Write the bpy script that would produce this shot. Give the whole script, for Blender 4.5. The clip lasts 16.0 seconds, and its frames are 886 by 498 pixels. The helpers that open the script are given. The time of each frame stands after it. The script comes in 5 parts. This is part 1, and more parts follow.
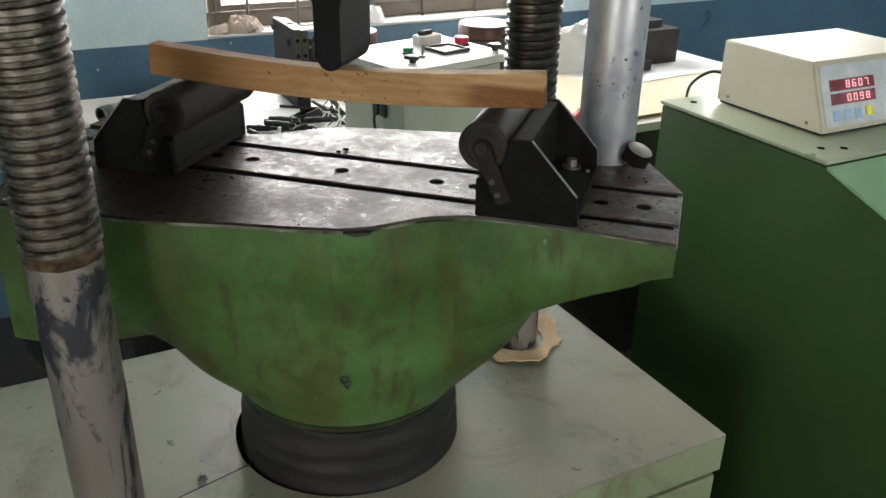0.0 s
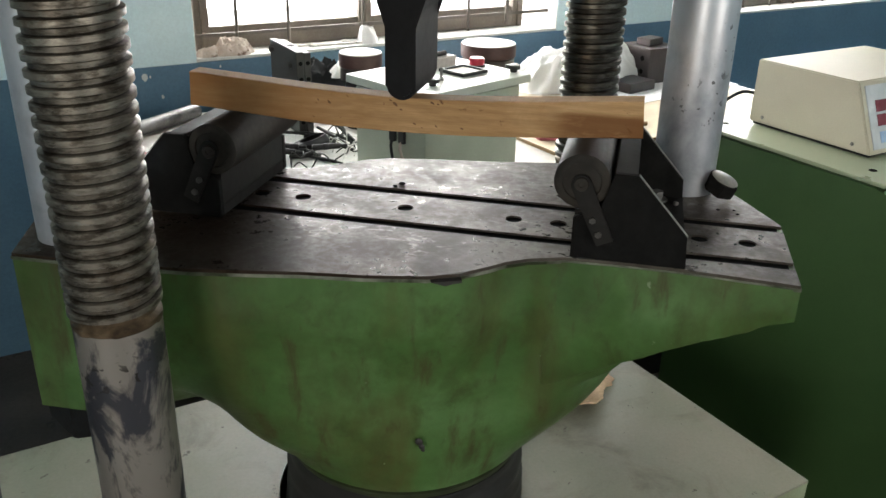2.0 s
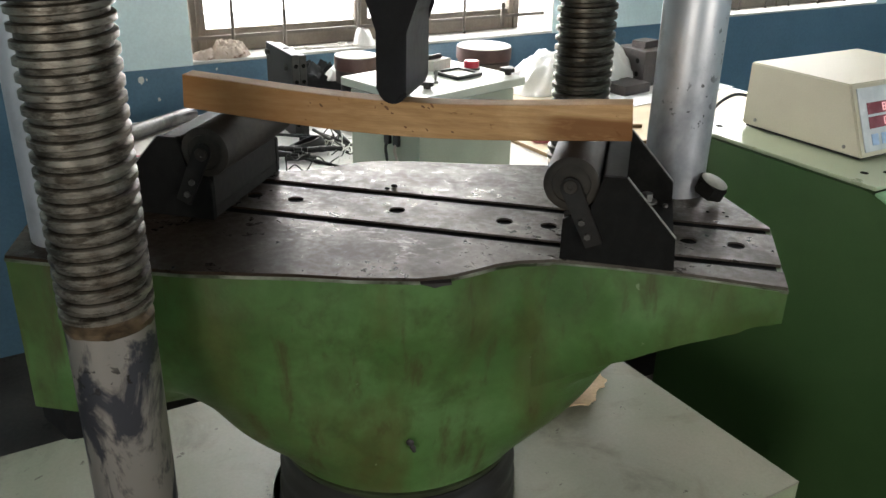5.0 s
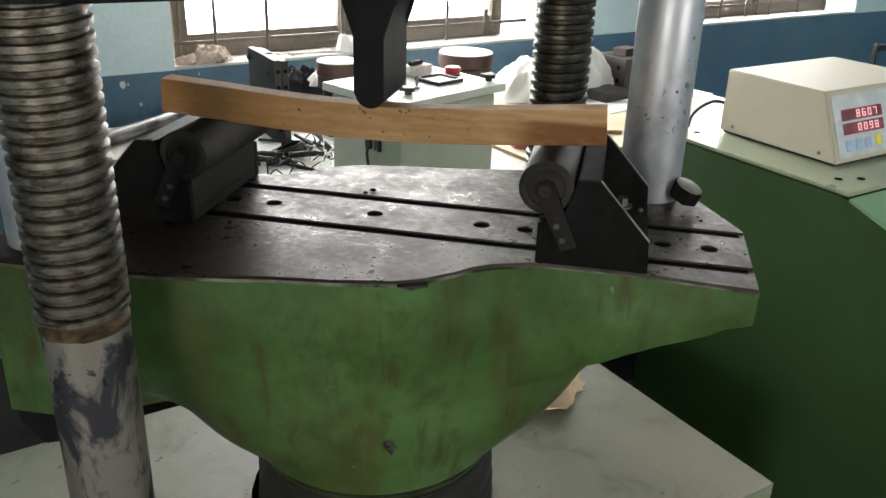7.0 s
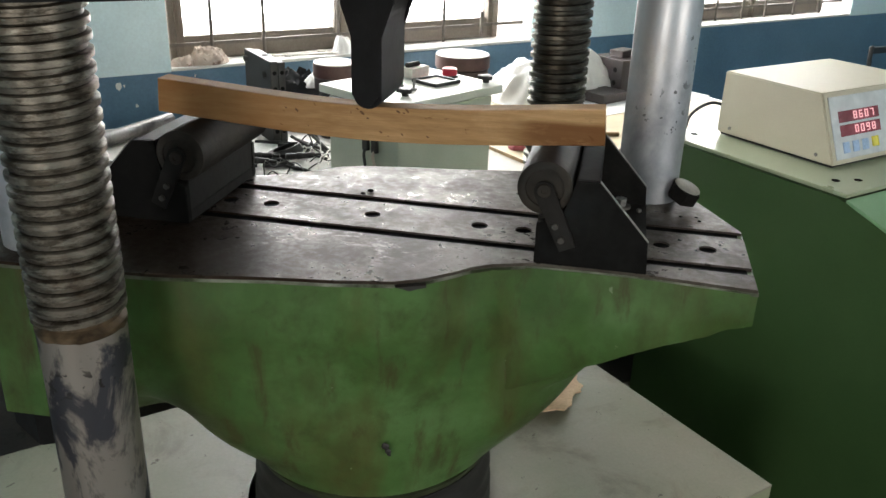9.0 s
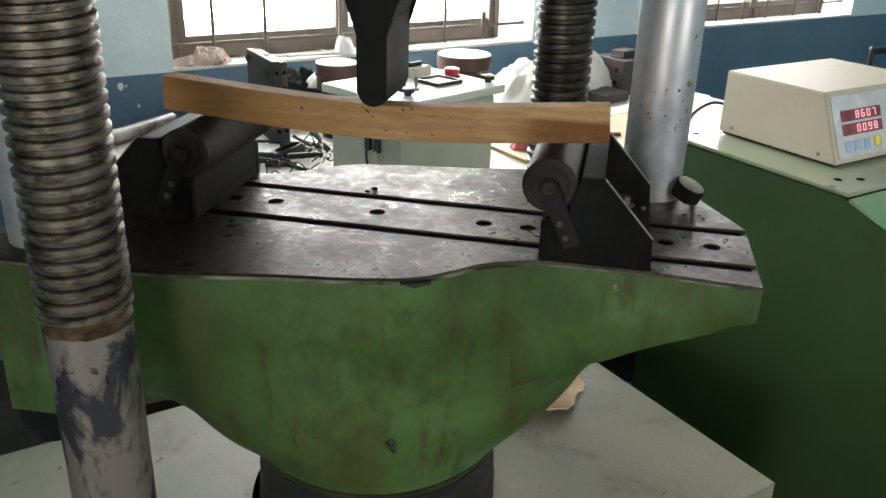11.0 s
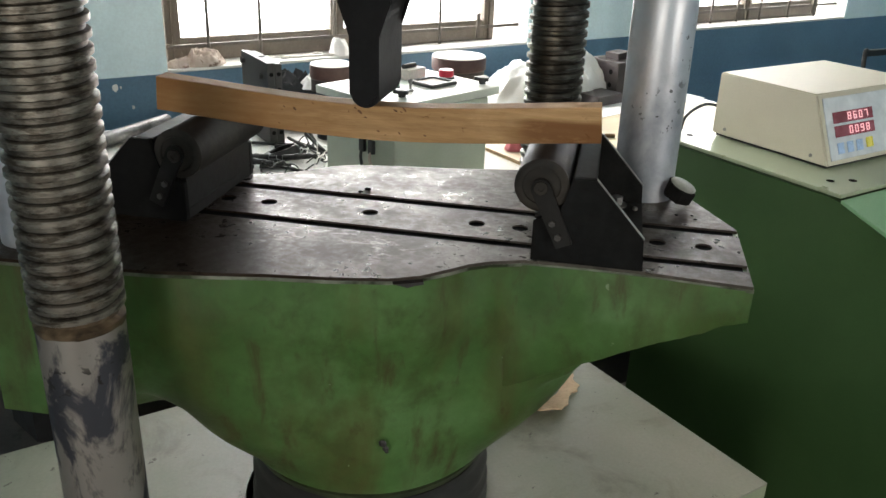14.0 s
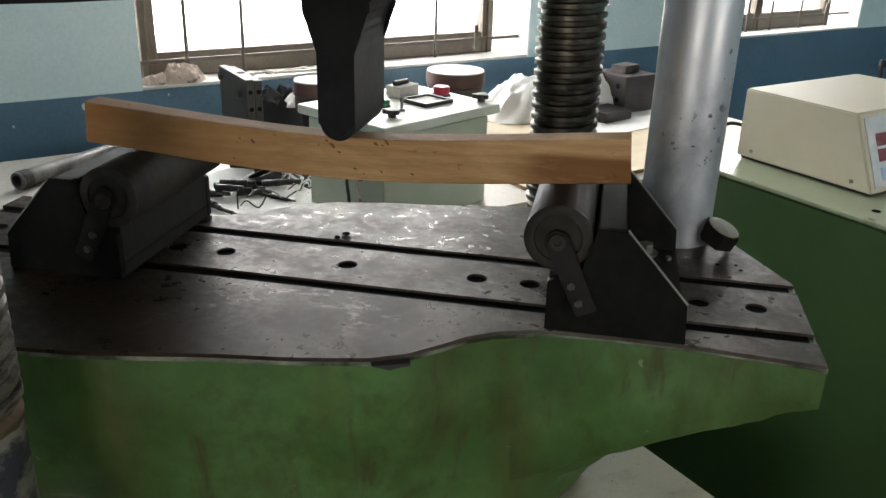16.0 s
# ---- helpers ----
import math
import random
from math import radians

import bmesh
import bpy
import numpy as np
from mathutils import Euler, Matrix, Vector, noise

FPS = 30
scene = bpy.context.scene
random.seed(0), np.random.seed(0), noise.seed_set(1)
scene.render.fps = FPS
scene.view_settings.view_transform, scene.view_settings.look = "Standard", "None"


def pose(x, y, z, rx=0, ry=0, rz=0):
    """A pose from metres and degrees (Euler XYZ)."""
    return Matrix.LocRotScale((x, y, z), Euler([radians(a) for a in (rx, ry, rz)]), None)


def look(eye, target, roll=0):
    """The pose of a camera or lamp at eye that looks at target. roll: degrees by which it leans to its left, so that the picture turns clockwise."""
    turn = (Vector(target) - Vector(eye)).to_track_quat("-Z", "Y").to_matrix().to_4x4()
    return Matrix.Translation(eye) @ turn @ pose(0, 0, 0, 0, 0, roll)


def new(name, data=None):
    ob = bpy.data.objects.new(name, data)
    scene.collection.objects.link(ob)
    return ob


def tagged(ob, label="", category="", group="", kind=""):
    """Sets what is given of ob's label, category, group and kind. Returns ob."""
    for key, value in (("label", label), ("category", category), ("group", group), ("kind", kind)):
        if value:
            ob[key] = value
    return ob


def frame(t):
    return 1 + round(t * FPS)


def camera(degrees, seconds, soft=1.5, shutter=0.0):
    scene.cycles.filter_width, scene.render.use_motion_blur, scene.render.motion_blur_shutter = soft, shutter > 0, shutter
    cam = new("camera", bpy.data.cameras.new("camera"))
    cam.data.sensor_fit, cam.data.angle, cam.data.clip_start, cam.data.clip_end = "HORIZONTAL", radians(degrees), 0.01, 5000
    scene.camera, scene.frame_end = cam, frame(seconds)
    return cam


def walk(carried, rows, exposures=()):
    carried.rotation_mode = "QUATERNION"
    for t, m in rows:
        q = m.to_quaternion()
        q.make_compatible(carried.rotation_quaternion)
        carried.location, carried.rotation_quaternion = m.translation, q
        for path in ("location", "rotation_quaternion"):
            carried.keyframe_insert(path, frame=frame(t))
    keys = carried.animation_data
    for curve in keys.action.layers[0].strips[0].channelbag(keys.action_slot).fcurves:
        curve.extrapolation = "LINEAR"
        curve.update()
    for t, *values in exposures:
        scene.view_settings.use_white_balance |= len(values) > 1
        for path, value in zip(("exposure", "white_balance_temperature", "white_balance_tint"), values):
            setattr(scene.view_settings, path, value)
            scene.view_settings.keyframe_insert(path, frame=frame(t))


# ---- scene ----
cam = camera(55.0, 16.0)
# The plan below is drawn in units of K metres, with its floor at FLOOR.
K, FLOOR = 0.86, -0.42


def W(p):
    return Vector(((p[0]) * K, (p[1]) * K, (p[2] - FLOOR) * K))


PATH = [
    (0, (0.029, 0.044, 1.654), (0.875, 1.642, 0.801), 1.1),
    (0.5, (-0.067, 0.166, 1.643), (0.85, 1.736, 0.811), 1.2),
    (1, (-0.103, 0.215, 1.64), (0.835, 1.78, 0.821), 1.3),
    (1.5, (-0.102, 0.258, 1.636), (0.838, 1.823, 0.82), 1.2),
    (2, (-0.088, 0.293, 1.628), (0.856, 1.857, 0.814), 1.2),
    (2.5, (-0.085, 0.31, 1.626), (0.86, 1.873, 0.813), 1.2),
    (3, (-0.081, 0.31, 1.627), (0.864, 1.875, 0.815), 1.2),
    (3.5, (-0.08, 0.305, 1.628), (0.866, 1.869, 0.816), 1.2),
    (4, (-0.08, 0.294, 1.634), (0.866, 1.858, 0.822), 1.2),
    (6.5, (-0.083, 0.265, 1.634), (0.883, 1.822, 0.833), 1.5),
    (7, (-0.076, 0.26, 1.635), (0.904, 1.811, 0.839), 1.7),
    (7.5, (-0.079, 0.258, 1.633), (0.908, 1.807, 0.841), 1.8),
    (8, (-0.081, 0.262, 1.631), (0.908, 1.811, 0.84), 1.8),
    (8.5, (-0.08, 0.263, 1.63), (0.909, 1.812, 0.84), 1.8),
    (9, (-0.077, 0.265, 1.63), (0.912, 1.813, 0.84), 1.8),
    (11.5, (-0.089, 0.265, 1.625), (0.901, 1.814, 0.838), 1.8),
    (12, (-0.09, 0.261, 1.627), (0.901, 1.809, 0.84), 1.8),
    (12.5, (-0.088, 0.259, 1.626), (0.908, 1.805, 0.841), 1.9),
    (13, (-0.085, 0.258, 1.624), (0.914, 1.804, 0.84), 1.9),
    (13.5, (-0.083, 0.258, 1.625), (0.916, 1.804, 0.841), 1.9),
    (14, (-0.084, 0.258, 1.625), (0.915, 1.804, 0.842), 1.9),
    (14.5, (-0.087, 0.258, 1.624), (0.912, 1.804, 0.841), 1.9),
    (15, (-0.085, 0.275, 1.62), (0.914, 1.821, 0.837), 1.9),
    (15.5, (-0.049, 0.339, 1.599), (0.956, 1.884, 0.824), 1.8),
    (16, (0.076, 0.493, 1.586), (1.082, 2.046, 0.827), 1.6),
]
EXPOSURES = [(0, 0.35), (1, 0.32), (15, 0.31), (15.5, 0.19), (16, -0.03)]
walk(cam, [(t, look(W(eye), W(target), roll)) for t, eye, target, roll in PATH], EXPOSURES)

# ---- world, sun, large lights ----
world = bpy.data.worlds.new("world")
scene.world = world
world.use_nodes = True
wn = world.node_tree
sky = wn.nodes.new("ShaderNodeTexSky")
sky.sky_type, sky.sun_disc = "NISHITA", False
sky.sun_elevation, sky.sun_rotation = radians(50), radians(20)
wn.nodes["Background"].inputs["Strength"].default_value = 0.12
wn.links.new(sky.outputs[0], wn.nodes["Background"].inputs["Color"])


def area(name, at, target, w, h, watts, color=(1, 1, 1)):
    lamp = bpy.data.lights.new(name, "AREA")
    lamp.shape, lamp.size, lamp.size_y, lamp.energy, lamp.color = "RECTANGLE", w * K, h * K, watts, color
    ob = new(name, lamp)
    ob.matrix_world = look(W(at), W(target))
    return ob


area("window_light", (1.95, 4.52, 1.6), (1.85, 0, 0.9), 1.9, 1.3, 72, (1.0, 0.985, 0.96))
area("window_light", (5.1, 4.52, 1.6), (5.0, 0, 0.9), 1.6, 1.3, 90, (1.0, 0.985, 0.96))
# two lamps in unseen windows behind the camera, added for the front light
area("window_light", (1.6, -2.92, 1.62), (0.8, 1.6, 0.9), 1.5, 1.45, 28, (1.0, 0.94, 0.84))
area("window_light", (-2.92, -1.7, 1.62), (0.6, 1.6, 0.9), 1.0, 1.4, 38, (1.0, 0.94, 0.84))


# ---- materials ----
def ramp(nt, fac, stops):
    r = nt.nodes.new("ShaderNodeValToRGB")
    while len(r.color_ramp.elements) < len(stops):
        r.color_ramp.elements.new(0.5)
    for e, (p, c) in zip(r.color_ramp.elements, stops):
        e.position = p
        e.color = (*c, 1) if len(c) == 3 else c
    nt.links.new(fac, r.inputs[0])
    return r.outputs[0]


def tex_noise(nt, vec, scale, detail=6, rough=0.55, distort=0.0):
    n = nt.nodes.new("ShaderNodeTexNoise")
    n.inputs["Scale"].default_value, n.inputs["Detail"].default_value = scale, detail
    n.inputs["Roughness"].default_value, n.inputs["Distortion"].default_value = rough, distort
    nt.links.new(vec, n.inputs["Vector"])
    return n.outputs["Fac"]


def mixc(nt, fac, a, b, mode="MIX"):
    m = nt.nodes.new("ShaderNodeMix")
    m.data_type, m.blend_type = "RGBA", mode
    for sock, val in ((m.inputs[0], fac), (m.inputs[6], a), (m.inputs[7], b)):
        if hasattr(val, "is_output"):
            nt.links.new(val, sock)
        elif isinstance(val, (int, float)):
            sock.default_value = val
        else:
            sock.default_value = (*val, 1)
    return m.outputs[2]


def base(name):
    m = bpy.data.materials.new(name)
    m.use_nodes = True
    nt = m.node_tree
    b = nt.nodes["Principled BSDF"]
    tc = nt.nodes.new("ShaderNodeTexCoord")
    return m, nt, b, tc.outputs["Object"]


def stretch(nt, vec, s):
    mp = nt.nodes.new("ShaderNodeMapping")
    mp.inputs["Scale"].default_value = s
    nt.links.new(vec, mp.inputs["Vector"])
    return mp.outputs[0]


def bump(nt, b, fac, strength, dist=0.002):
    bp = nt.nodes.new("ShaderNodeBump")
    bp.inputs["Strength"].default_value, bp.inputs["Distance"].default_value = strength, dist
    nt.links.new(fac, bp.inputs["Height"])
    nt.links.new(bp.outputs[0], b.inputs["Normal"])


def surface(name, c1, c2, scale=6, rough=(0.4, 0.6), metal=0.0, grain=120, grain_amt=0.12, bumps=0.15, spots=None,
            spot_scale=14, spot_at=0.66, squash=(1, 1, 1), spec=None, spot_soft=0.06, specks=None):
    """Two colours mottled by coarse noise, fine grain, optional spots (colour), roughness range."""
    m, nt, b, vec = base(name)
    v = stretch(nt, vec, squash)
    big = tex_noise(nt, v, scale, 5, 0.6, 0.3)
    col = ramp(nt, big, [(0.35, c1), (0.65, c2)])
    fine = tex_noise(nt, v, grain, 3, 0.6)
    g = ramp(nt, fine, [(0.3, (1 - grain_amt,) * 3), (0.7, (1 + grain_amt,) * 3)])
    col = mixc(nt, 1.0, col, g, "MULTIPLY")
    if spots:
        sp = tex_noise(nt, v, spot_scale, 8, 0.7, 0.6)
        mask = ramp(nt, sp, [(spot_at, (0, 0, 0)), (spot_at + spot_soft, (1, 1, 1))])
        col = mixc(nt, mask, col, spots)
    if specks:
        sk = tex_noise(nt, v, specks[1], 4, 0.6, 0.3)
        col = mixc(nt, ramp(nt, sk, [(specks[2], (0, 0, 0)), (specks[2] + 0.03, (0.8, 0.8, 0.8))]), col, specks[0])
    nt.links.new(col, b.inputs["Base Color"])
    rg = ramp(nt, big, [(0.3, (rough[0],) * 3), (0.7, (rough[1],) * 3)])
    nt.links.new(rg, b.inputs["Roughness"])
    b.inputs["Metallic"].default_value = metal
    if spec is not None:
        b.inputs["Specular IOR Level"].default_value = spec
    if bumps:
        bump(nt, b, fine, bumps)
    return m


def glow(name, color, strength, dark=(0.02, 0.02, 0.02)):
    m, nt, b, vec = base(name)
    b.inputs["Base Color"].default_value = (*dark, 1)
    b.inputs["Emission Color"].default_value = (*color, 1)
    b.inputs["Emission Strength"].default_value = strength
    return m


def casting_paint():
    m, nt, b, vec = base("green_machine_paint")
    big = tex_noise(nt, vec, 5, 6, 0.62, 0.2)
    col = ramp(nt, big, [(0.32, (0.034, 0.080, 0.017)), (0.5, (0.058, 0.124, 0.032)), (0.68, (0.098, 0.190, 0.064))])
    # soft olive-brown oil smears running down, then blotches and finer dark runs
    for squash, scale, lo, hi, amount, tone in (((3.0, 3.0, 1.1), 2.4, 0.47, 0.68, 0.74, (0.070, 0.059, 0.015)), ((1, 1, 0.75), 8, 0.47, 0.68, 0.60, (0.048, 0.058, 0.015)),
                                                ((1, 1, 0.8), 17, 0.52, 0.68, 0.60, (0.038, 0.050, 0.012)), ((7, 7, 1.5), 3.0, 0.56, 0.68, 0.72, (0.050, 0.032, 0.009))):
        n = tex_noise(nt, stretch(nt, vec, squash), scale, 8, 0.66, 0.25)
        col = mixc(nt, ramp(nt, n, [(lo, (0, 0, 0)), (hi, (amount,) * 3)]), col, tone)
    sp = tex_noise(nt, vec, 30, 6, 0.7)
    col = mixc(nt, ramp(nt, sp, [(0.62, (0, 0, 0)), (0.74, (0.55, 0.55, 0.55))]), col, (0.032, 0.030, 0.010))
    # rubbed and chipped spots, few
    ch = tex_noise(nt, vec, 55, 3, 0.5)
    col = mixc(nt, ramp(nt, ch, [(0.745, (0, 0, 0)), (0.765, (0.7, 0.7, 0.7))]), col, (0.22, 0.27, 0.17))
    nt.links.new(col, b.inputs["Base Color"])
    nt.links.new(ramp(nt, n, [(0.35, (0.33,) * 3), (0.7, (0.58,) * 3)]), b.inputs["Roughness"])
    bump(nt, b, tex_noise(nt, vec, 18, 6, 0.62), 0.30, 0.006)
    return m


def plate_steel():
    m, nt, b, vec = base("worn_table_steel")
    big = tex_noise(nt, vec, 3.6, 5, 0.58, 0.3)
    col = ramp(nt, big, [(0.32, (0.042, 0.034, 0.028)), (0.52, (0.075, 0.065, 0.056)), (0.70, (0.125, 0.112, 0.100))])
    cloud = tex_noise(nt, vec, 15, 7, 0.62, 0.5)
    col = mixc(nt, ramp(nt, cloud, [(0.46, (0, 0, 0)), (0.72, (0.45, 0.45, 0.45))]), col, (0.24, 0.215, 0.185))
    brown = tex_noise(nt, vec, 7, 6, 0.65, 0.3)
    col = mixc(nt, ramp(nt, brown, [(0.48, (0, 0, 0)), (0.66, (0.6, 0.6, 0.6))]), col, (0.045, 0.032, 0.022))
    # brown oil film over one end of the table, with the shade there painted in
    xyz = nt.nodes.new("ShaderNodeSeparateXYZ")
    nt.links.new(vec, xyz.inputs[0])
    slant = nt.nodes.new("ShaderNodeMath")
    slant.operation = "MULTIPLY_ADD"
    slant.inputs[1].default_value = 0.7
    nt.links.new(xyz.outputs[1], slant.inputs[0])
    nt.links.new(xyz.outputs[0], slant.inputs[2])
    edge = nt.nodes.new("ShaderNodeMath")
    edge.operation = "MULTIPLY_ADD"
    edge.inputs[1].default_value = 0.45
    nt.links.new(tex_noise(nt, vec, 4, 6, 0.65, 0.4), edge.inputs[0])
    nt.links.new(slant.outputs[0], edge.inputs[2])
    film = ramp(nt, edge.outputs[0], [(0.04, (0.92, 0.92, 0.92)), (0.36, (0, 0, 0))])
    col = mixc(nt, film, col, (0.026, 0.0165, 0.0105))
    # pale scraped flecks in a few patches
    fl = tex_noise(nt, stretch(nt, vec, (0.8, 1.2, 1)), 52, 7, 0.7, 0.4)
    pm = mixc(nt, 1.0, ramp(nt, fl, [(0.52, (0, 0, 0)), (0.66, (1, 1, 1))]), ramp(nt, tex_noise(nt, vec, 5.5, 3, 0.5), [(0.54, (0, 0, 0)), (0.68, (0.55, 0.55, 0.55))]), "MULTIPLY")
    col = mixc(nt, pm, col, (0.34, 0.31, 0.28))
    nt.links.new(col, b.inputs["Base Color"])
    worn = mixc(nt, 0.62, cloud, tex_noise(nt, vec, 58, 8, 0.7, 0.2))
    nt.links.new(ramp(nt, worn, [(0.44, (0.05,) * 3), (0.62, (0.60,) * 3)]), b.inputs["Metallic"])
    b.inputs["Specular IOR Level"].default_value = 0.08
    nt.links.new(ramp(nt, worn, [(0.42, (0.54,) * 3), (0.50, (0.42,) * 3), (0.59, (0.26,) * 3)]), b.inputs["Roughness"])
    bump(nt, b, tex_noise(nt, vec, 60, 6, 0.65), 0.13, 0.0012)
    return m


def wood():
    m, nt, b, vec = base("planed_timber")
    v = stretch(nt, vec, (2.2, 6, 6))
    n = tex_noise(nt, v, 4.0, 6, 0.62, 1.0)
    w = nt.nodes.new("ShaderNodeTexWave")
    w.bands_direction = "Z"
    w.inputs["Scale"].default_value, w.inputs["Distortion"].default_value = 3.0, 9.0
    w.inputs["Detail"].default_value, w.inputs["Detail Scale"].default_value = 3.0, 1.2
    nt.links.new(stretch(nt, vec, (1.2, 6, 7)), w.inputs["Vector"])
    col = ramp(nt, n, [(0.3, (0.38, 0.218, 0.098)), (0.5, (0.45, 0.27, 0.130)), (0.7, (0.53, 0.34, 0.178))])
    col = mixc(nt, 0.3, col, mixc(nt, 1.0, col, ramp(nt, w.outputs["Fac"], [(0.2, (0.72, 0.66, 0.6)), (0.8, (1.1, 1.1, 1.1))]), "MULTIPLY"))
    fib = tex_noise(nt, stretch(nt, vec, (6, 90, 90)), 6, 3, 0.6)
    col = mixc(nt, 1.0, col, ramp(nt, fib, [(0.3, (0.88, 0.86, 0.84)), (0.7, (1.08, 1.08, 1.08))]), "MULTIPLY")
    kn = tex_noise(nt, stretch(nt, vec, (1.0, 1.6, 1.7)), 30, 5, 0.65, 0.8)
    col = mixc(nt, ramp(nt, kn, [(0.655, (0, 0, 0)), (0.70, (0.85, 0.85, 0.85))]), col, (0.13, 0.058, 0.022))
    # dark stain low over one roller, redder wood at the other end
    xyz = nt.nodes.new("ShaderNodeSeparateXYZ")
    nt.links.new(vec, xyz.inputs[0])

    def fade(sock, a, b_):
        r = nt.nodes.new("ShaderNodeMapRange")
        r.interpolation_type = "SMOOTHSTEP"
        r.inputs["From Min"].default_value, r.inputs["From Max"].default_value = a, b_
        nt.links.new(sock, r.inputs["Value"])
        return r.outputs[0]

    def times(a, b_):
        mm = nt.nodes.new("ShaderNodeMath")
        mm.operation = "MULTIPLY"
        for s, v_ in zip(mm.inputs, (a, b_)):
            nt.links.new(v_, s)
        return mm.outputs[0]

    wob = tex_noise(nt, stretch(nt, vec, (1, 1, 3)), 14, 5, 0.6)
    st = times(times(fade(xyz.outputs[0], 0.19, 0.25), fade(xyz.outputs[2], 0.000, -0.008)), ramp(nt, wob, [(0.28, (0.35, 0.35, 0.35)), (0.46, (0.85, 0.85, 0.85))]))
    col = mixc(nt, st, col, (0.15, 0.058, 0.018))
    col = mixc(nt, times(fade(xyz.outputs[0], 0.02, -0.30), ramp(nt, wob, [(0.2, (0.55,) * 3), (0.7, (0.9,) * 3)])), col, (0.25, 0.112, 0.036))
    nt.links.new(col, b.inputs["Base Color"])
    b.inputs["Roughness"].default_value = 0.78
    b.inputs["Specular IOR Level"].default_value = 0.2
    bump(nt, b, fib, 0.12, 0.001)
    return m


def column_metal(name, light, dark, cover, soft=0.045, grain=(13, 0.6, 0.68, 0.6)):
    """Smooth steel with long dull grey patches."""
    m, nt, b, vec = base(name)
    n = tex_noise(nt, stretch(nt, vec, (1, 1, grain[1])), grain[0], 8, grain[2], grain[3])
    mask = ramp(nt, n, [(cover, (0, 0, 0)), (cover + soft, (1, 1, 1))])
    col = mixc(nt, mask, light, dark)
    pit = tex_noise(nt, vec, 75, 3, 0.5)
    patch = tex_noise(nt, vec, 5, 2, 0.5)
    pm = mixc(nt, 1.0, ramp(nt, pit, [(0.62, (0, 0, 0)), (0.655, (1, 1, 1))]), ramp(nt, patch, [(0.55, (0, 0, 0)), (0.62, (1, 1, 1))]), "MULTIPLY")
    col = mixc(nt, pm, col, (0.03, 0.028, 0.026))
    nt.links.new(col, b.inputs["Base Color"])
    b.inputs["Metallic"].default_value = 0.7
    nt.links.new(ramp(nt, n, [(0.3, (0.36,) * 3), (0.7, (0.58,) * 3)]), b.inputs["Roughness"])
    bump(nt, b, tex_noise(nt, vec, 90, 3, 0.6), 0.1, 0.001)
    return m


def thread_metal(name, bright):
    m, nt, b, vec = base(name)
    n = tex_noise(nt, stretch(nt, vec, (1, 1, 3)), 22, 7, 0.7, 0.8)
    col = ramp(nt, n, [(0.3, tuple(0.35 * c for c in bright)), (0.5, bright), (0.75, tuple(1.5 * c for c in bright))])
    rust = tex_noise(nt, vec, 9, 6, 0.7)
    col = mixc(nt, ramp(nt, rust, [(0.58, (0, 0, 0)), (0.7, (0.7, 0.7, 0.7))]), col, (0.10, 0.055, 0.025))
    dirt = tex_noise(nt, stretch(nt, vec, (0.75, 0.75, 2.4)), 40, 7, 0.7, 0.2)
    col = mixc(nt, ramp(nt, dirt, [(0.48, (0, 0, 0)), (0.60, (0.85, 0.85, 0.85))]), col, (0.040, 0.031, 0.022))
    # crests worn bright, grooves darkened for old greasy dirt and the shade inside them
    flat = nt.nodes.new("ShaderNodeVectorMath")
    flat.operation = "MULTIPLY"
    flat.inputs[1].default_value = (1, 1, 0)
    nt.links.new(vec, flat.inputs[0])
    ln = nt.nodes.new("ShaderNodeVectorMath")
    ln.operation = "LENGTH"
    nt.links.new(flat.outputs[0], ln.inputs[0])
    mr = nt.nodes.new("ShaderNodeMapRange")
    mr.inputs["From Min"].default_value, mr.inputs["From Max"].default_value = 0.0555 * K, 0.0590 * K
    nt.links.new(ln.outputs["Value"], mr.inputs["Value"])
    grease_shade = mixc(nt, n, (0.010, 0.008, 0.006), (0.035, 0.027, 0.018))
    col = mixc(nt, mr.outputs[0], grease_shade, col)
    nt.links.new(col, b.inputs["Base Color"])
    b.inputs["Metallic"].default_value = 0.8
    nt.links.new(ramp(nt, n, [(0.3, (0.55,) * 3), (0.7, (0.34,) * 3)]), b.inputs["Roughness"])
    bump(nt, b, n, 0.2, 0.001)
    return m


GREEN = casting_paint()
STEEL = plate_steel()
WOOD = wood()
BLACK = surface("black_machine_paint", (0.007, 0.007, 0.008), (0.013, 0.013, 0.014), 8, (0.55, 0.75), 0.0, 60, 0.2, 0.2, (0.03, 0.03, 0.03), 30, 0.74, spec=0.14)
DARKSTEEL = surface("dark_support_steel", (0.0045, 0.0045, 0.0045), (0.012, 0.0115, 0.011), 10, (0.62, 0.8), 0.0, 80, 0.2, 0.2, (0.05, 0.047, 0.043), 22, 0.70, spec=0.08)
ROLLER = surface("roller_steel", (0.014, 0.012, 0.010), (0.040, 0.034, 0.028), 14, (0.62, 0.78), 0.0, 80, 0.2, 0.15, (0.05, 0.045, 0.04), 20, 0.64, spec=0.25)
EDGE = surface("scraped_edge_steel", (0.22, 0.21, 0.2), (0.4, 0.39, 0.37), 20, (0.35, 0.5), 0.7)
BOLT = surface("bolt_steel", (0.16, 0.155, 0.15), (0.3, 0.29, 0.28), 40, (0.35, 0.5), 0.8)
STRAPBOLT = surface("dull_bolt_steel", (0.05, 0.048, 0.045), (0.10, 0.096, 0.09), 40, (0.45, 0.6), 0.6)
JIGST = surface("blackened_jig_steel", (0.022, 0.02, 0.02), (0.045, 0.04, 0.04), 9, (0.5, 0.65), 0.1)
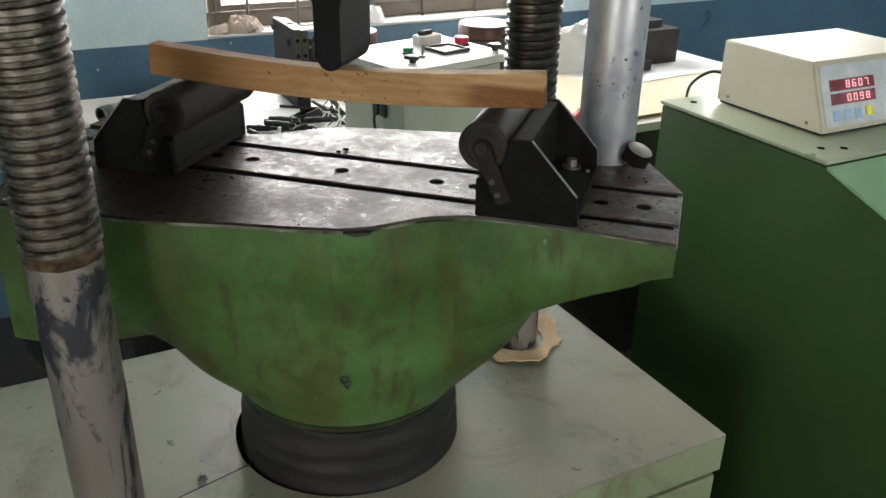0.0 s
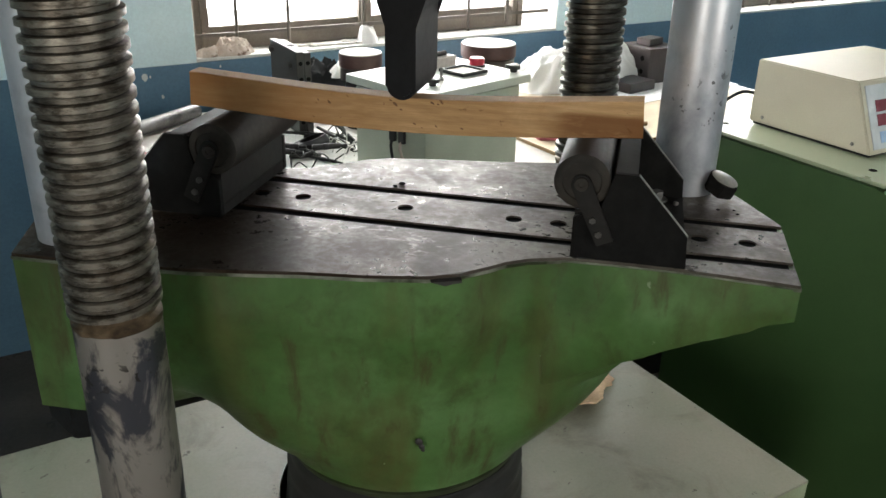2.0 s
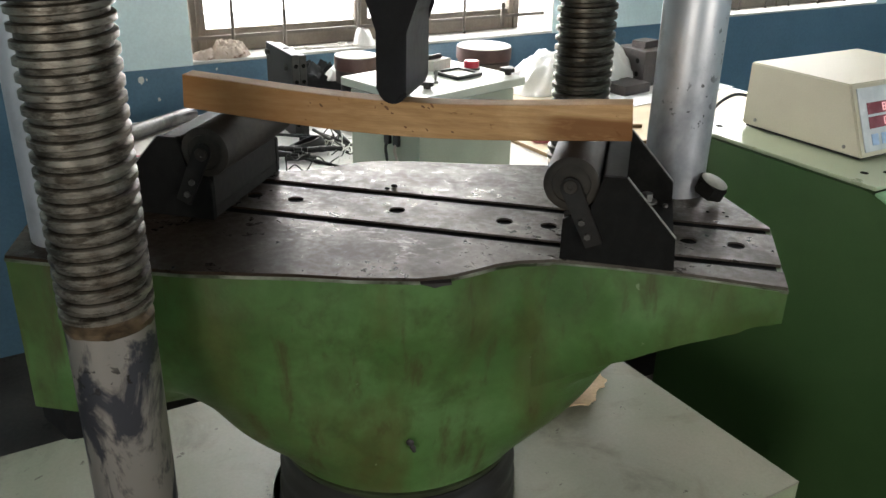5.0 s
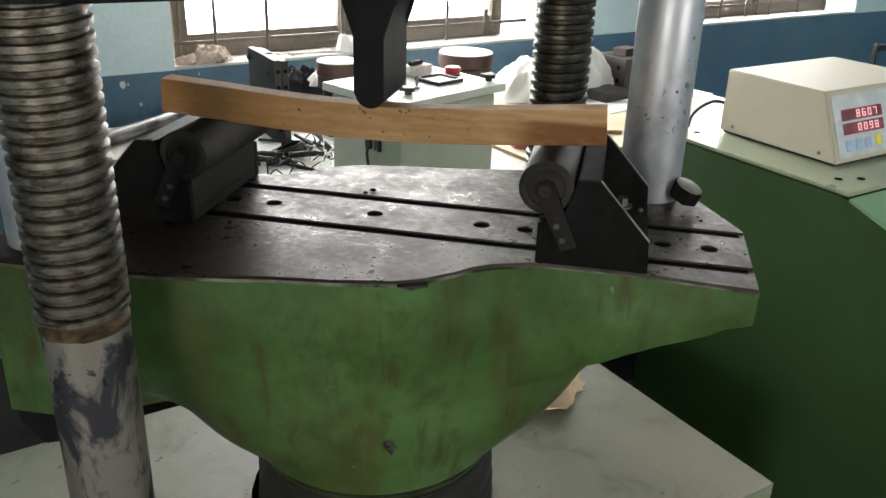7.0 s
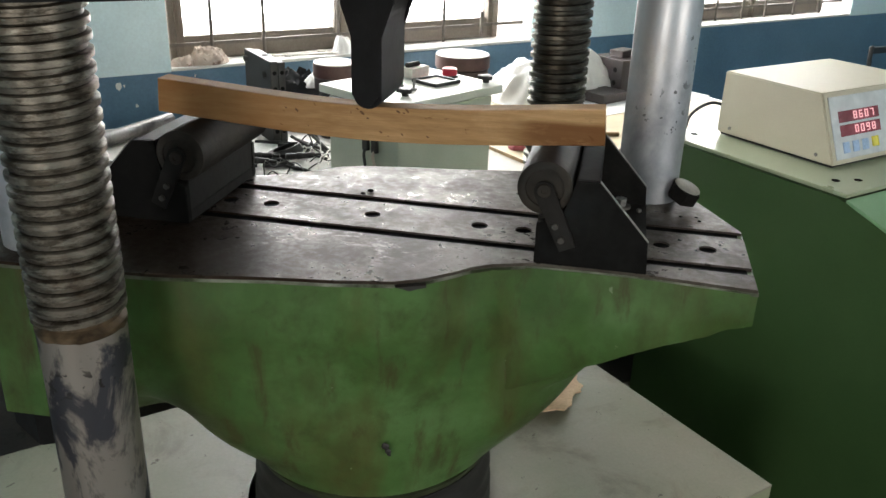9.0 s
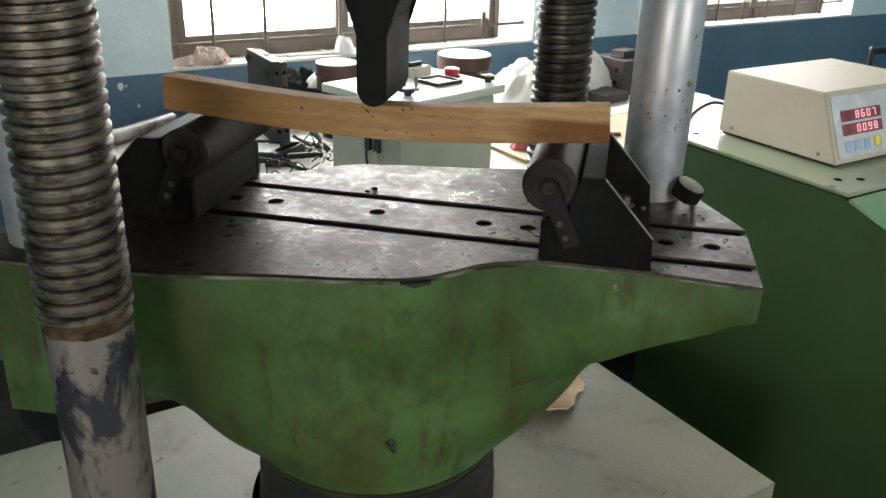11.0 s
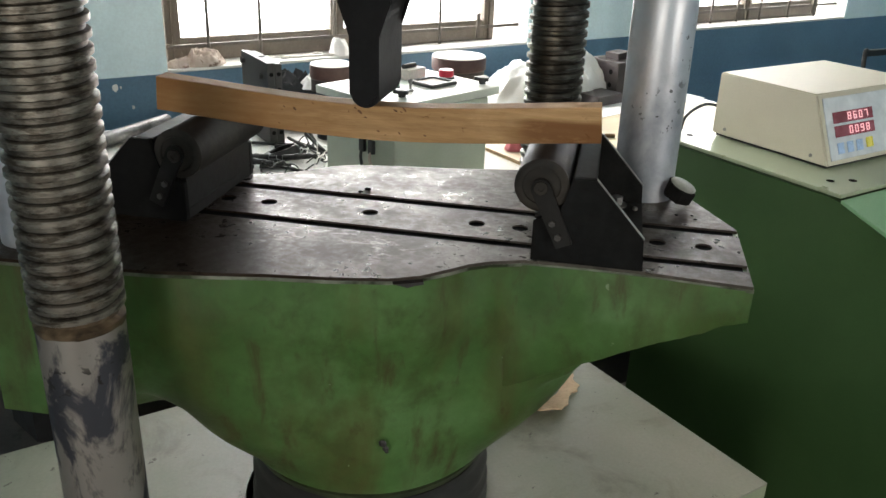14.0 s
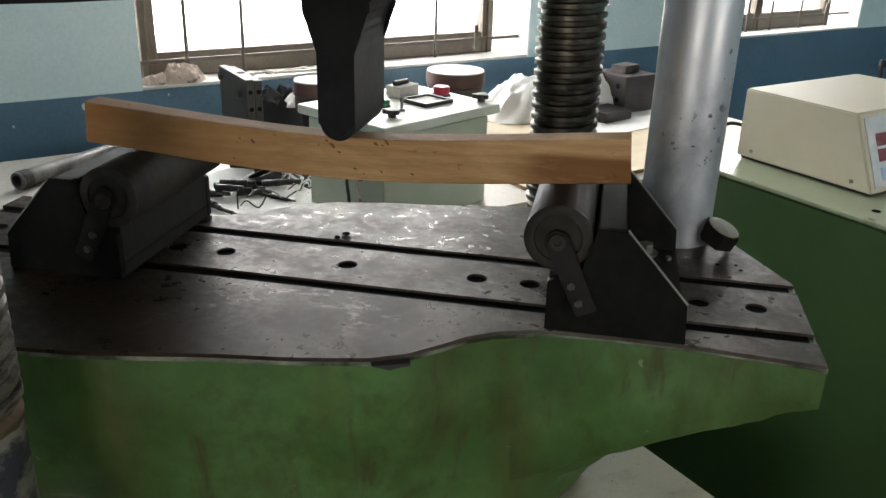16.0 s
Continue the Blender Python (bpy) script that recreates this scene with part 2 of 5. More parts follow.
# lighter bracket steel: the strap's own tone, and skylight painted on inner parts
STRAPST = surface("strap_and_skylit_steel", (0.007, 0.0065, 0.006), (0.017, 0.0155, 0.0145), 14, (0.5, 0.68), 0.1, 80, 0.2, 0.2, (0.05, 0.047, 0.043), 26, 0.68, spec=0.2)
BOLTSHEEN = surface("sky_sheen_bolt_head", (0.15, 0.145, 0.13), (0.26, 0.25, 0.22), 30, (0.45, 0.6), 0.2)
NICK = surface("dark_wood_nick", (0.10, 0.045, 0.018), (0.18, 0.085, 0.034), 60, (0.7, 0.85))
OILY_SHADE = surface("oily_shaded_paint", (0.010, 0.014, 0.006), (0.030, 0.040, 0.014), 16, (0.4, 0.6))
# black of crumbs and seam, also painted as the shade inside holes and slots
HOLE = surface("black_and_hole_shade", (0.004, 0.004, 0.004), (0.008, 0.008, 0.008), 10, (0.8, 0.9), spec=0.05)
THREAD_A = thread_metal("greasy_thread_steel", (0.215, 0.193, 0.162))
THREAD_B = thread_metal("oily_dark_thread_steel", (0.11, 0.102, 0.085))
SHAFT = column_metal("worn_shaft_steel", (0.34, 0.305, 0.275), (0.065, 0.065, 0.077), 0.495, 0.06, (11, 0.45, 0.62, 0.9))
LIP = surface("scraped_green_edge", (0.035, 0.045, 0.022), (0.26, 0.27, 0.22), 16, (0.4, 0.6), 0.3)
CHROME = column_metal("ground_column_steel", (0.54, 0.54, 0.57), (0.20, 0.21, 0.235), 0.44, 0.32, (9, 0.8, 0.6, 0.2))
RUST = surface("rusty_collar", (0.040, 0.026, 0.015), (0.18, 0.125, 0.075), 26, (0.4, 0.6), 0.5)
BASEPAINT = surface("pale_green_grey_paint", (0.195, 0.208, 0.152), (0.270, 0.250, 0.198), 3.0, (0.36, 0.5), 0, 150, 0.06, 0.05, (0.115, 0.095, 0.068), 5, 0.52, spot_soft=0.28, specks=((0.06, 0.047, 0.034), 34, 0.67))
BASESIDE = surface("stained_pale_green_paint", (0.21, 0.25, 0.14), (0.28, 0.31, 0.20), 4, (0.36, 0.5), 0, 150, 0.06, 0.05, (0.10, 0.08, 0.03), 5, 0.50, spot_soft=0.2)
RUBBER = surface("black_rubber_bellows", (0.009, 0.0085, 0.0085), (0.020, 0.019, 0.019), 7, (0.45, 0.62), 0, 60, 0.15, 0.2, None, 10, 0.6, (1, 1, 3))
CARD = surface("torn_cardboard", (0.52, 0.36, 0.22), (0.62, 0.45, 0.29), 12, (0.8, 0.9))
CABGREEN = surface("dark_green_enamel", (0.036, 0.077, 0.024), (0.044, 0.090, 0.029), 4, (0.35, 0.45), 0, 200, 0.05, 0.04, (0.02, 0.05, 0.02), 9, 0.7)
CABTOP = surface("pale_green_enamel", (0.30, 0.34, 0.23), (0.35, 0.39, 0.27), 5, (0.25, 0.38), 0, 200, 0.04, 0.03)
CONSOLE = surface("light_green_enamel", (0.22, 0.40, 0.22), (0.26, 0.44, 0.26), 5, (0.35, 0.45), 0, 200, 0.04, 0.03)
CREAM = surface("cream_powder_coat", (0.50, 0.46, 0.355), (0.54, 0.50, 0.39), 5, (0.45, 0.55), 0, 350, 0.06, 0.08)
FACIA = surface("white_fascia_film", (0.52, 0.55, 0.58), (0.66, 0.68, 0.70), 16, (0.10, 0.28), 0, 24, 0.05, 0.35)
WALLTOP = surface("pale_blue_wall_paint", (0.66, 0.83, 0.87), (0.72, 0.88, 0.91), 2.5, (0.6, 0.75), 0, 90, 0.05, 0.12, (0.52, 0.70, 0.76), 5, 0.66)
DADO = surface("blue_dado_paint", (0.090, 0.178, 0.268), (0.112, 0.212, 0.31), 3, (0.35, 0.5), 0, 90, 0.08, 0.12, (0.035, 0.085, 0.15), 4, 0.64)
PLASTER = surface("whitewashed_reveal", (0.62, 0.61, 0.58), (0.74, 0.73, 0.70), 6, (0.6, 0.75), 0, 90, 0.05, 0.1, (0.45, 0.43, 0.38), 10, 0.7)
FRAME = surface("brown_window_steel", (0.13, 0.105, 0.08), (0.18, 0.15, 0.12), 8, (0.45, 0.6), 0.1)
BARS = surface("window_grille_steel", (0.10, 0.085, 0.07), (0.15, 0.13, 0.11), 12, (0.45, 0.6), 0.2)
FLOORM = surface("dirty_concrete_floor", (0.045, 0.037, 0.033), (0.075, 0.064, 0.057), 3, (0.55, 0.75), 0, 70, 0.15, 0.2, (0.03, 0.025, 0.022), 9, 0.6)
CEIL = surface("grimy_ceiling", (0.42, 0.42, 0.41), (0.52, 0.52, 0.51), 2, (0.8, 0.9))
BENCH = surface("scuffed_bench_top", (0.42, 0.40, 0.37), (0.52, 0.49, 0.45), 3, (0.25, 0.45), 0, 90, 0.08, 0.08, (0.2, 0.19, 0.17), 9, 0.66)
BENCHSIDE = surface("dark_bench_side", (0.022, 0.019, 0.017), (0.045, 0.038, 0.034), 5, (0.5, 0.7), 0, 90, 0.1, 0.1)
PLY = surface("plywood_sheet", (0.52, 0.43, 0.29), (0.60, 0.51, 0.36), 4, (0.5, 0.65), 0, 120, 0.08, 0.08, (0.38, 0.3, 0.19), 8, 0.68, (1, 4, 1))
PLYEDGE = surface("raw_plywood_edge", (0.22, 0.14, 0.07), (0.30, 0.20, 0.11), 20, (0.7, 0.8))
PAPER = surface("white_paper", (0.68, 0.67, 0.65), (0.76, 0.75, 0.73), 6, (0.7, 0.85))
CLOTH = surface("white_cotton_cloth", (0.80, 0.79, 0.78), (0.88, 0.87, 0.86), 7, (0.8, 0.95), 0, 200, 0.04, 0.15, (0.62, 0.58, 0.52), 12, 0.72)
TANCLOTH = surface("tan_cotton_rag", (0.38, 0.30, 0.24), (0.56, 0.48, 0.42), 10, (0.8, 0.95), 0, 200, 0.06, 0.15, (0.14, 0.085, 0.06), 16, 0.54)
BLACKCLOTH = surface("black_cloth", (0.012, 0.012, 0.014), (0.025, 0.025, 0.028), 14, (0.8, 0.95))
REDCLOTH = surface("faded_red_cloth", (0.32, 0.07, 0.08), (0.45, 0.13, 0.14), 14, (0.8, 0.95))
PANELPAINT = surface("pale_panel_enamel", (0.44, 0.47, 0.38), (0.50, 0.53, 0.44), 4, (0.4, 0.5), 0, 200, 0.05, 0.04, (0.33, 0.34, 0.26), 9, 0.68)
LIDPAINT = surface("white_panel_enamel", (0.58, 0.60, 0.53), (0.66, 0.68, 0.61), 4, (0.35, 0.45), 0, 200, 0.05, 0.04)
BLACKPL = surface("black_plastic", (0.012, 0.012, 0.013), (0.02, 0.02, 0.021), 10, (0.35, 0.5))
REDPL = surface("red_plastic", (0.45, 0.02, 0.04), (0.55, 0.03, 0.06), 10, (0.3, 0.4))
GREENPL = surface("green_plastic", (0.01, 0.18, 0.06), (0.02, 0.24, 0.09), 10, (0.3, 0.4))
BLOCKST = surface("brown_steel_block", (0.05, 0.041, 0.041), (0.085, 0.07, 0.07), 7, (0.45, 0.6), 0.35, 100, 0.1, 0.1)
DRUMSIDE = surface("red_brown_drum_side", (0.055, 0.026, 0.024), (0.10, 0.05, 0.045), 8, (0.4, 0.55), 0.2)
DRUMTOP = surface("pale_abrasive_disc", (0.60, 0.56, 0.52), (0.70, 0.66, 0.62), 7, (0.6, 0.7))
RODM = surface("black_rod_steel", (0.02, 0.02, 0.02), (0.06, 0.06, 0.06), 20, (0.3, 0.45), 0.6)
PIPEM = surface("bright_pipe_steel", (0.06, 0.058, 0.057), (0.22, 0.215, 0.212), 14, (0.3, 0.5), 0.85)
WIREM = surface("white_wire", (0.6, 0.59, 0.56), (0.7, 0.69, 0.66), 20, (0.5, 0.6))
LEDWIN = surface("red_display_window", (0.20, 0.035, 0.05), (0.34, 0.09, 0.12), 14, (0.06, 0.16), 0, 30, 0.1, 0.25)
LED = glow("red_segment", (1.0, 0.45, 0.48), 0.9)
KEYBLUE = surface("pale_blue_key", (0.32, 0.45, 0.66), (0.38, 0.52, 0.72), 10, (0.4, 0.5))
KEYYEL = surface("yellow_key", (0.75, 0.68, 0.10), (0.82, 0.75, 0.14), 10, (0.4, 0.5))
OUTSIDE = glow("bright_overcast_distance", (1.0, 0.985, 0.97), 3.2)


# ---- mesh helpers ----
def part(name, bm, material, parent=None, label="", smooth=False, kind=""):
    bmesh.ops.scale(bm, vec=(K, K, K), verts=bm.verts)
    me = bpy.data.meshes.new(name)
    bmesh.ops.recalc_face_normals(bm, faces=bm.faces)
    bm.to_mesh(me)
    bm.free()
    for m in material if isinstance(material, (list, tuple)) else [material]:
        me.materials.append(m)
    if smooth:
        me.shade_smooth()
        me.set_sharp_from_angle(angle=radians(38))
    ob = new(name, me)
    if parent:
        ob.parent = parent
    if label:
        tagged(ob, label)
    if kind:
        tagged(ob, kind=kind)
    return ob


def thing(name, at, turn=0.0, label="", category="", group="", rx=0, ry=0):
    ob = new(name)
    ob.empty_display_size = 0.05
    w = W(at)
    ob.matrix_world = pose(w.x, w.y, w.z, rx, ry, turn)
    return tagged(ob, label, category, group)


def single(name, bm, material, at, turn=0.0, label="", category="", group="", kind="", smooth=False):
    ob = part(name, bm, material, None, "", smooth)
    w = W(at)
    ob.matrix_world = pose(w.x, w.y, w.z, 0, 0, turn)
    return tagged(ob, label, category, group, kind)


def add_box(bm, lo, hi, bevel=0.0, m=None, seg=2):
    c = [(a + b) / 2 for a, b in zip(lo, hi)]
    s = [abs(b - a) for a, b in zip(lo, hi)]
    mat = Matrix.Translation(c) @ Matrix.Diagonal((*s, 1))
    vs = bmesh.ops.create_cube(bm, size=1, matrix=mat)["verts"]
    if bevel:
        es = list({e for v in vs for e in v.link_edges})
        r = bmesh.ops.bevel(bm, geom=es, offset=bevel, segments=seg, affect="EDGES", profile=0.6)
        vs = list({v for f in r["faces"] for v in f.verts} | {v for v in vs if v.is_valid})
    if m is not None:
        bmesh.ops.transform(bm, matrix=m, verts=vs)
    return vs


def add_cyl(bm, p0, p1, r, r2=None, seg=32, bevel=0.0):
    p0, p1 = Vector(p0), Vector(p1)
    d = p1 - p0
    m = Matrix.Translation((p0 + p1) / 2) @ d.to_track_quat("Z", "Y").to_matrix().to_4x4()
    vs = bmesh.ops.create_cone(bm, cap_ends=True, segments=seg, radius1=r, radius2=r if r2 is None else r2, depth=d.length, matrix=m)["verts"]
    if bevel:
        es = list({e for v in vs for e in v.link_edges if any(len(f.verts) > 4 for f in e.link_faces)})
        bmesh.ops.bevel(bm, geom=es, offset=bevel, segments=2, affect="EDGES")
    return vs


def add_prism(bm, pts, m, h, bevel=0.0):
    """Extrudes the outline pts (x, y) by h along z, then places it by m."""
    a = [bm.verts.new(m @ Vector((x, y, 0))) for x, y in pts]
    b = [bm.verts.new(m @ Vector((x, y, h))) for x, y in pts]
    n = len(pts)
    fs = [bm.faces.new(a[::-1]), bm.faces.new(b)]
    fs += [bm.faces.new((a[i], a[(i + 1) % n], b[(i + 1) % n], b[i])) for i in range(n)]
    if bevel:
        es = list({e for f in fs for e in f.edges})
        bmesh.ops.bevel(bm, geom=es, offset=bevel, segments=2, affect="EDGES")


def add_rings(bm, rings, closed_ends=True):
    """Skins equal rings of points."""
    vr = [[bm.verts.new(p) for p in r] for r in rings]
    n = len(vr[0])
    for a, b in zip(vr, vr[1:]):
        for i in range(n):
            bm.faces.new((a[i], a[(i + 1) % n], b[(i + 1) % n], b[i]))
    if closed_ends:
        bm.faces.new(vr[0][::-1])
        bm.faces.new(vr[-1])
    return vr


def add_lathe(bm, prof, seg=48, at=(0, 0, 0), caps=True):
    add_rings(bm, [[(at[0] + r * math.cos(a), at[1] + r * math.sin(a), at[2] + z) for a in (2 * math.pi * i / seg for i in range(seg))] for r, z in prof], caps)


def add_tube(bm, pts, r, seg=8):
    pts = [Vector(p) for p in pts]
    rings = []
    for i, p in enumerate(pts):
        d = (pts[min(i + 1, len(pts) - 1)] - pts[max(i - 1, 0)]).normalized()
        q = d.to_track_quat("Z", "Y")
        rings.append([p + q @ Vector((r * math.cos(2 * math.pi * k / seg), r * math.sin(2 * math.pi * k / seg), 0)) for k in range(seg)])
    add_rings(bm, rings)


def catmull(pts, n=6, closed=False):
    pts = [Vector(p) for p in pts]
    out = []
    N = len(pts)
    for i in range(N if closed else N - 1):
        g = (lambda k: pts[k % N]) if closed else (lambda k: pts[min(max(k, 0), N - 1)])
        a, b, c, d = g(i - 1), g(i), g(i + 1), g(i + 2)
        for k in range(n):
            t = k / n
            out.append(0.5 * (2 * b + (c - a) * t + (2 * a - 5 * b + 4 * c - d) * t * t + (3 * b - a - 3 * c + d) * t ** 3))
    if not closed:
        out.append(pts[-1])
    return out


def BM():
    return bmesh.new()


UP_X = Matrix(((0, 0, 1, 0), (1, 0, 0, 0), (0, 1, 0, 0), (0, 0, 0, 1)))   # outline (y, z) pushed along x
UP_Y = Matrix(((1, 0, 0, 0), (0, 0, 1, 0), (0, 1, 0, 0), (0, 0, 0, 1)))   # outline (x, z) pushed along y


def pushed_y(y):
    return Matrix.Translation((0, y, 0)) @ UP_Y


# ---- the room ----
def room():
    wy = 4.142
    lo_x, hi_x, lo_y, top = -3.0, 8.0, -3.0, 3.6
    t = 0.36
    win = [(0.925, 2.95, 0.83, 2.25), (4.28, 5.9, 0.83, 2.25)]
    dado = 0.815
    wall = thing("wall_north", (0, 0, 0))
    tagged(wall, "pale blue plastered wall with darker blue dado and windows", "wall", kind="structure")
    upper, lower, xs = BM(), BM(), lo_x - t
    add_box(lower, (lo_x - t, wy, FLOOR), (hi_x + t, wy + t, dado))
    for a, b, z0, z1 in win:
        add_box(upper, (xs, wy + 0.002, dado), (a, wy + t, top))
        add_box(upper, (a, wy + 0.002, z1), (b, wy + t, top))
        xs = b
    add_box(upper, (xs, wy + 0.002, dado), (hi_x + t, wy + t, top))
    global NORTH
    NORTH = wall
    part("dado", lower, DADO, wall)
    part("upper_wall", upper, WALLTOP, wall)
    for n, (a, b, z0, z1) in enumerate(win):
        w = tagged(thing("window_%d" % (n + 1), (0, 0, 0)), "brown steel window with grille bars and bright daylight outside", "window", kind="structure")
        bm = BM()
        add_box(bm, (a, wy + 0.004, dado + 0.001), (b, wy + t - 0.01, z0), 0.004)
        part("window_sill", bm, PLASTER, w, "whitewashed sill")
        for x0, x1 in ((a, a + 0.004), (b - 0.004, b)):
            bm = BM()
            add_box(bm, (x0, wy + 0.006, z0), (x1, wy + t, z1))
            part("reveal", bm, PLASTER, w)
        fy = 4.30
        bm = BM()
        fa, fb = a + 0.045, b - 0.13
        add_box(bm, (fa, fy, z0 + 0.002), (fb, fy + 0.05, z0 + 0.075), 0.006)
        add_box(bm, (fa, fy + 0.01, z0 + 0.077), (fb, fy + 0.05, z0 + 0.11), 0.006)
        for x in (fa + 0.0, (fa + fb) / 2 - 0.09, fb - 0.07):
            add_box(bm, (x, fy - 0.004, z0 + 0.002), (x + 0.07, fy + 0.054, z1), 0.006)
            add_box(bm, (x + 0.028, fy - 0.016, z0 + 0.002), (x + 0.042, fy - 0.002, z1), 0.003)
        add_box(bm, (fa, fy, z1 - 0.07), (fb, fy + 0.05, z1), 0.006)
        part("window_frame", bm, FRAME, w)
        for x in ((1.146, 1.399, 1.79, 2.09, 2.413) if n == 0 else (4.544, 4.798, 5.034, 5.34, 5.636)):
            bm = BM()
            add_cyl(bm, (x, fy - 0.075, z0 + 0.01), (x, fy - 0.075, z1), 0.008, seg=10)
            part("grille_bar", bm, BARS, w)
        for z in (z0 + 0.085, z0 + 0.55):
            bm = BM()
            add_box(bm, (a + 0.01, fy - 0.071, z - 0.008), (b - 0.005, fy - 0.063, z + 0.008))
            part("grille_rail", bm, BARS, w)
        bm = BM()
        add_box(bm, (b - 0.305, fy - 0.09, z0 + 0.03), (b - 0.285, fy - 0.078, z0 + 0.16), 0.002)
        part("grille_hook", bm, BARS, w)
        glass = bpy.data.materials.get("window_glass")
        if not glass:
            glass, nt, b_, vec = base("window_glass")
            b_.inputs["Transmission Weight"].default_value = 1.0
            b_.inputs["Roughness"].default_value = 0.02
            b_.inputs["IOR"].default_value = 1.1
        for x0, x1 in ((fa + 0.075, (fa + fb) / 2 - 0.095), ((fa + fb) / 2 - 0.015, fb - 0.075)):
            bm = BM()
            add_box(bm, (x0, fy + 0.02, z0 + 0.112), (x1, fy + 0.026, z1 - 0.072))
            part("pane", bm, glass, w).visible_shadow = False
    bm = BM()
    add_box(bm, (lo_x - 4, 7.0, FLOOR), (hi_x + 4, 7.05, 4.5))
    single("backdrop", bm, OUTSIDE, (0, 0, 0), 0, "bright overcast daylight outside", "backdrop", kind="structure")
    # remaining shell
    bm = BM()
    add_box(bm, (lo_x - t, lo_y - t, FLOOR - 0.12), (hi_x + t, wy + t, FLOOR))
    single("floor", bm, FLOORM, (0, 0, 0), 0, "dirty dark concrete workshop floor", "floor", kind="structure")
    bm = BM()
    add_box(bm, (lo_x - t, lo_y - t, top), (hi_x + t, wy + t, top + 0.15))
    single("ceiling", bm, CEIL, (0, 0, 0), 0, "dull whitewashed workshop ceiling", "ceiling", kind="structure")
    # openings out of view, cut for the two added lamps
    for nm, holes in (("wall_south", (0.8, 2.4)), ("wall_west", (-2.25, -1.15)), ("wall_east", None)):
        up, low = BM(), BM()
        for bmx, z0, z1 in ((low, FLOOR, dado), (up, dado, top)):
            spans = [(-4, 9)] if holes is None or bmx is low else [(-4, holes[0]), (holes[1], 9)]
            for s0, s1 in spans:
                if nm == "wall_south":
                    add_box(bmx, (max(s0, lo_x), lo_y - t, z0), (min(s1, hi_x), lo_y, z1))
                else:
                    x0 = lo_x - t if nm == "wall_west" else hi_x
                    add_box(bmx, (x0, max(s0, lo_y - t), z0), (x0 + t, min(s1, wy), z1))
            if holes and bmx is up:
                if nm == "wall_south":
                    add_box(up, (holes[0], lo_y - t, 2.45), (holes[1], lo_y, top))
                else:
                    add_box(up, (lo_x - t, holes[0], 2.45), (lo_x, holes[1], top))
        wl = tagged(thing(nm, (0, 0, 0)), "pale blue plastered wall with darker blue dado", "wall", kind="structure")
        part("dado", low, DADO, wl)
        part("upper_wall", up, WALLTOP, wl)


room()


# ---- the testing machine ----
TX, TY, TURN = 0.617, 1.597, -43.93      # middle of the table and the turn of its long axis


def onto(u, v, z=0.0):
    """A place given along (u) and across (v) the table."""
    c, s = math.cos(radians(TURN)), math.sin(radians(TURN))
    return (TX + u * c - v * s, TY + u * s + v * c, z)


def machine_base():
    th = thing("machine_cabinet", (0, 0, 0), 0, "pale grey-green painted steel cabinet under the testing machine", "machine cabinet")
    x0, x1, y0, y1, z = -0.14, 1.368, 1.152, 2.083, 0.434
    hx, hy, r = *onto(-0.004, -0.018)[:2], 0.257
    # cover sheet with the round well in the middle
    bm = BM()
    n = 96
    outer, inner = [], []
    for i in range(n):
        a = 2 * math.pi * (i + 0.5) / n
        ca, sa = math.cos(a), math.sin(a)
        k = min(((x1 if ca > 0 else x0) - hx) / ca, ((y1 if sa > 0 else y0) - hy) / sa)
        outer.append((hx + k * ca, hy + k * sa, z))
        inner.append((hx + r * ca, hy + r * sa, z))
    for cx, cy in ((x0, y0), (x0, y1), (x1, y0), (x1, y1)):
        best = min(range(n), key=lambda i: (outer[i][0] - cx) ** 2 + (outer[i][1] - cy) ** 2)
        outer[best] = (cx, cy, z)
    low = lambda ring: [(x, y, z - 0.006) for x, y, _ in ring]
    add_rings(bm, [low(outer), outer, inner, low(inner), low(outer)], False)
    part("cover_sheet", bm, BASEPAINT, th, "pale grey-green cover sheet with brown smudges")
    bm = BM()
    add_prism(bm, [(0.372, 1.5385), (0.372, 1.5412), (-0.138, 1.4192), (-0.138, 1.4165)], Matrix.Translation((0, 0, z - 0.001)), 0.0014)
    part("sheet_seam", bm, HOLE, th, "dark seam in the cover sheet")
    bm = BM()
    for lo, hi in (((x0, y0, z - 0.10), (x1, y0 + 0.006, z - 0.0062)), ((x0, y1 - 0.006, z - 0.10), (x1, y1, z - 0.0062)),
                   ((x0, y0 + 0.0062, z - 0.10), (x0 + 0.006, y1 - 0.0062, z - 0.0062)), ((x1 - 0.006, y0 + 0.0062, z - 0.10), (x1, y1 - 0.0062, z - 0.0062))):
        add_box(bm, lo, hi, 0.001)
    part("cover_skirt", bm, BASESIDE, th, "stained pale green skirt")
    bm = BM()
    add_box(bm, (x0 + 0.006, y0 + 0.006, FLOOR + 0.05), (x1 - 0.006, y1 - 0.006, z - 0.12), 0.004)
    part("cabinet", bm, BASESIDE, th)
    bm = BM()
    add_box(bm, (x0 + 0.03, y0 + 0.03, FLOOR), (x1 - 0.03, y1 - 0.03, FLOOR + 0.049))
    part("plinth", bm, BLACK, th)
    for x, y in ((0.252, 1.535),):
        bm = BM()
        add_cyl(bm, (x, y, z), (x, y, z + 0.004), 0.011, seg=20)
        add_cyl(bm, (x, y, z + 0.004), (x, y, z + 0.013), 0.0075, seg=6, bevel=0.001)
        part("bolt", bm, BOLT, th)


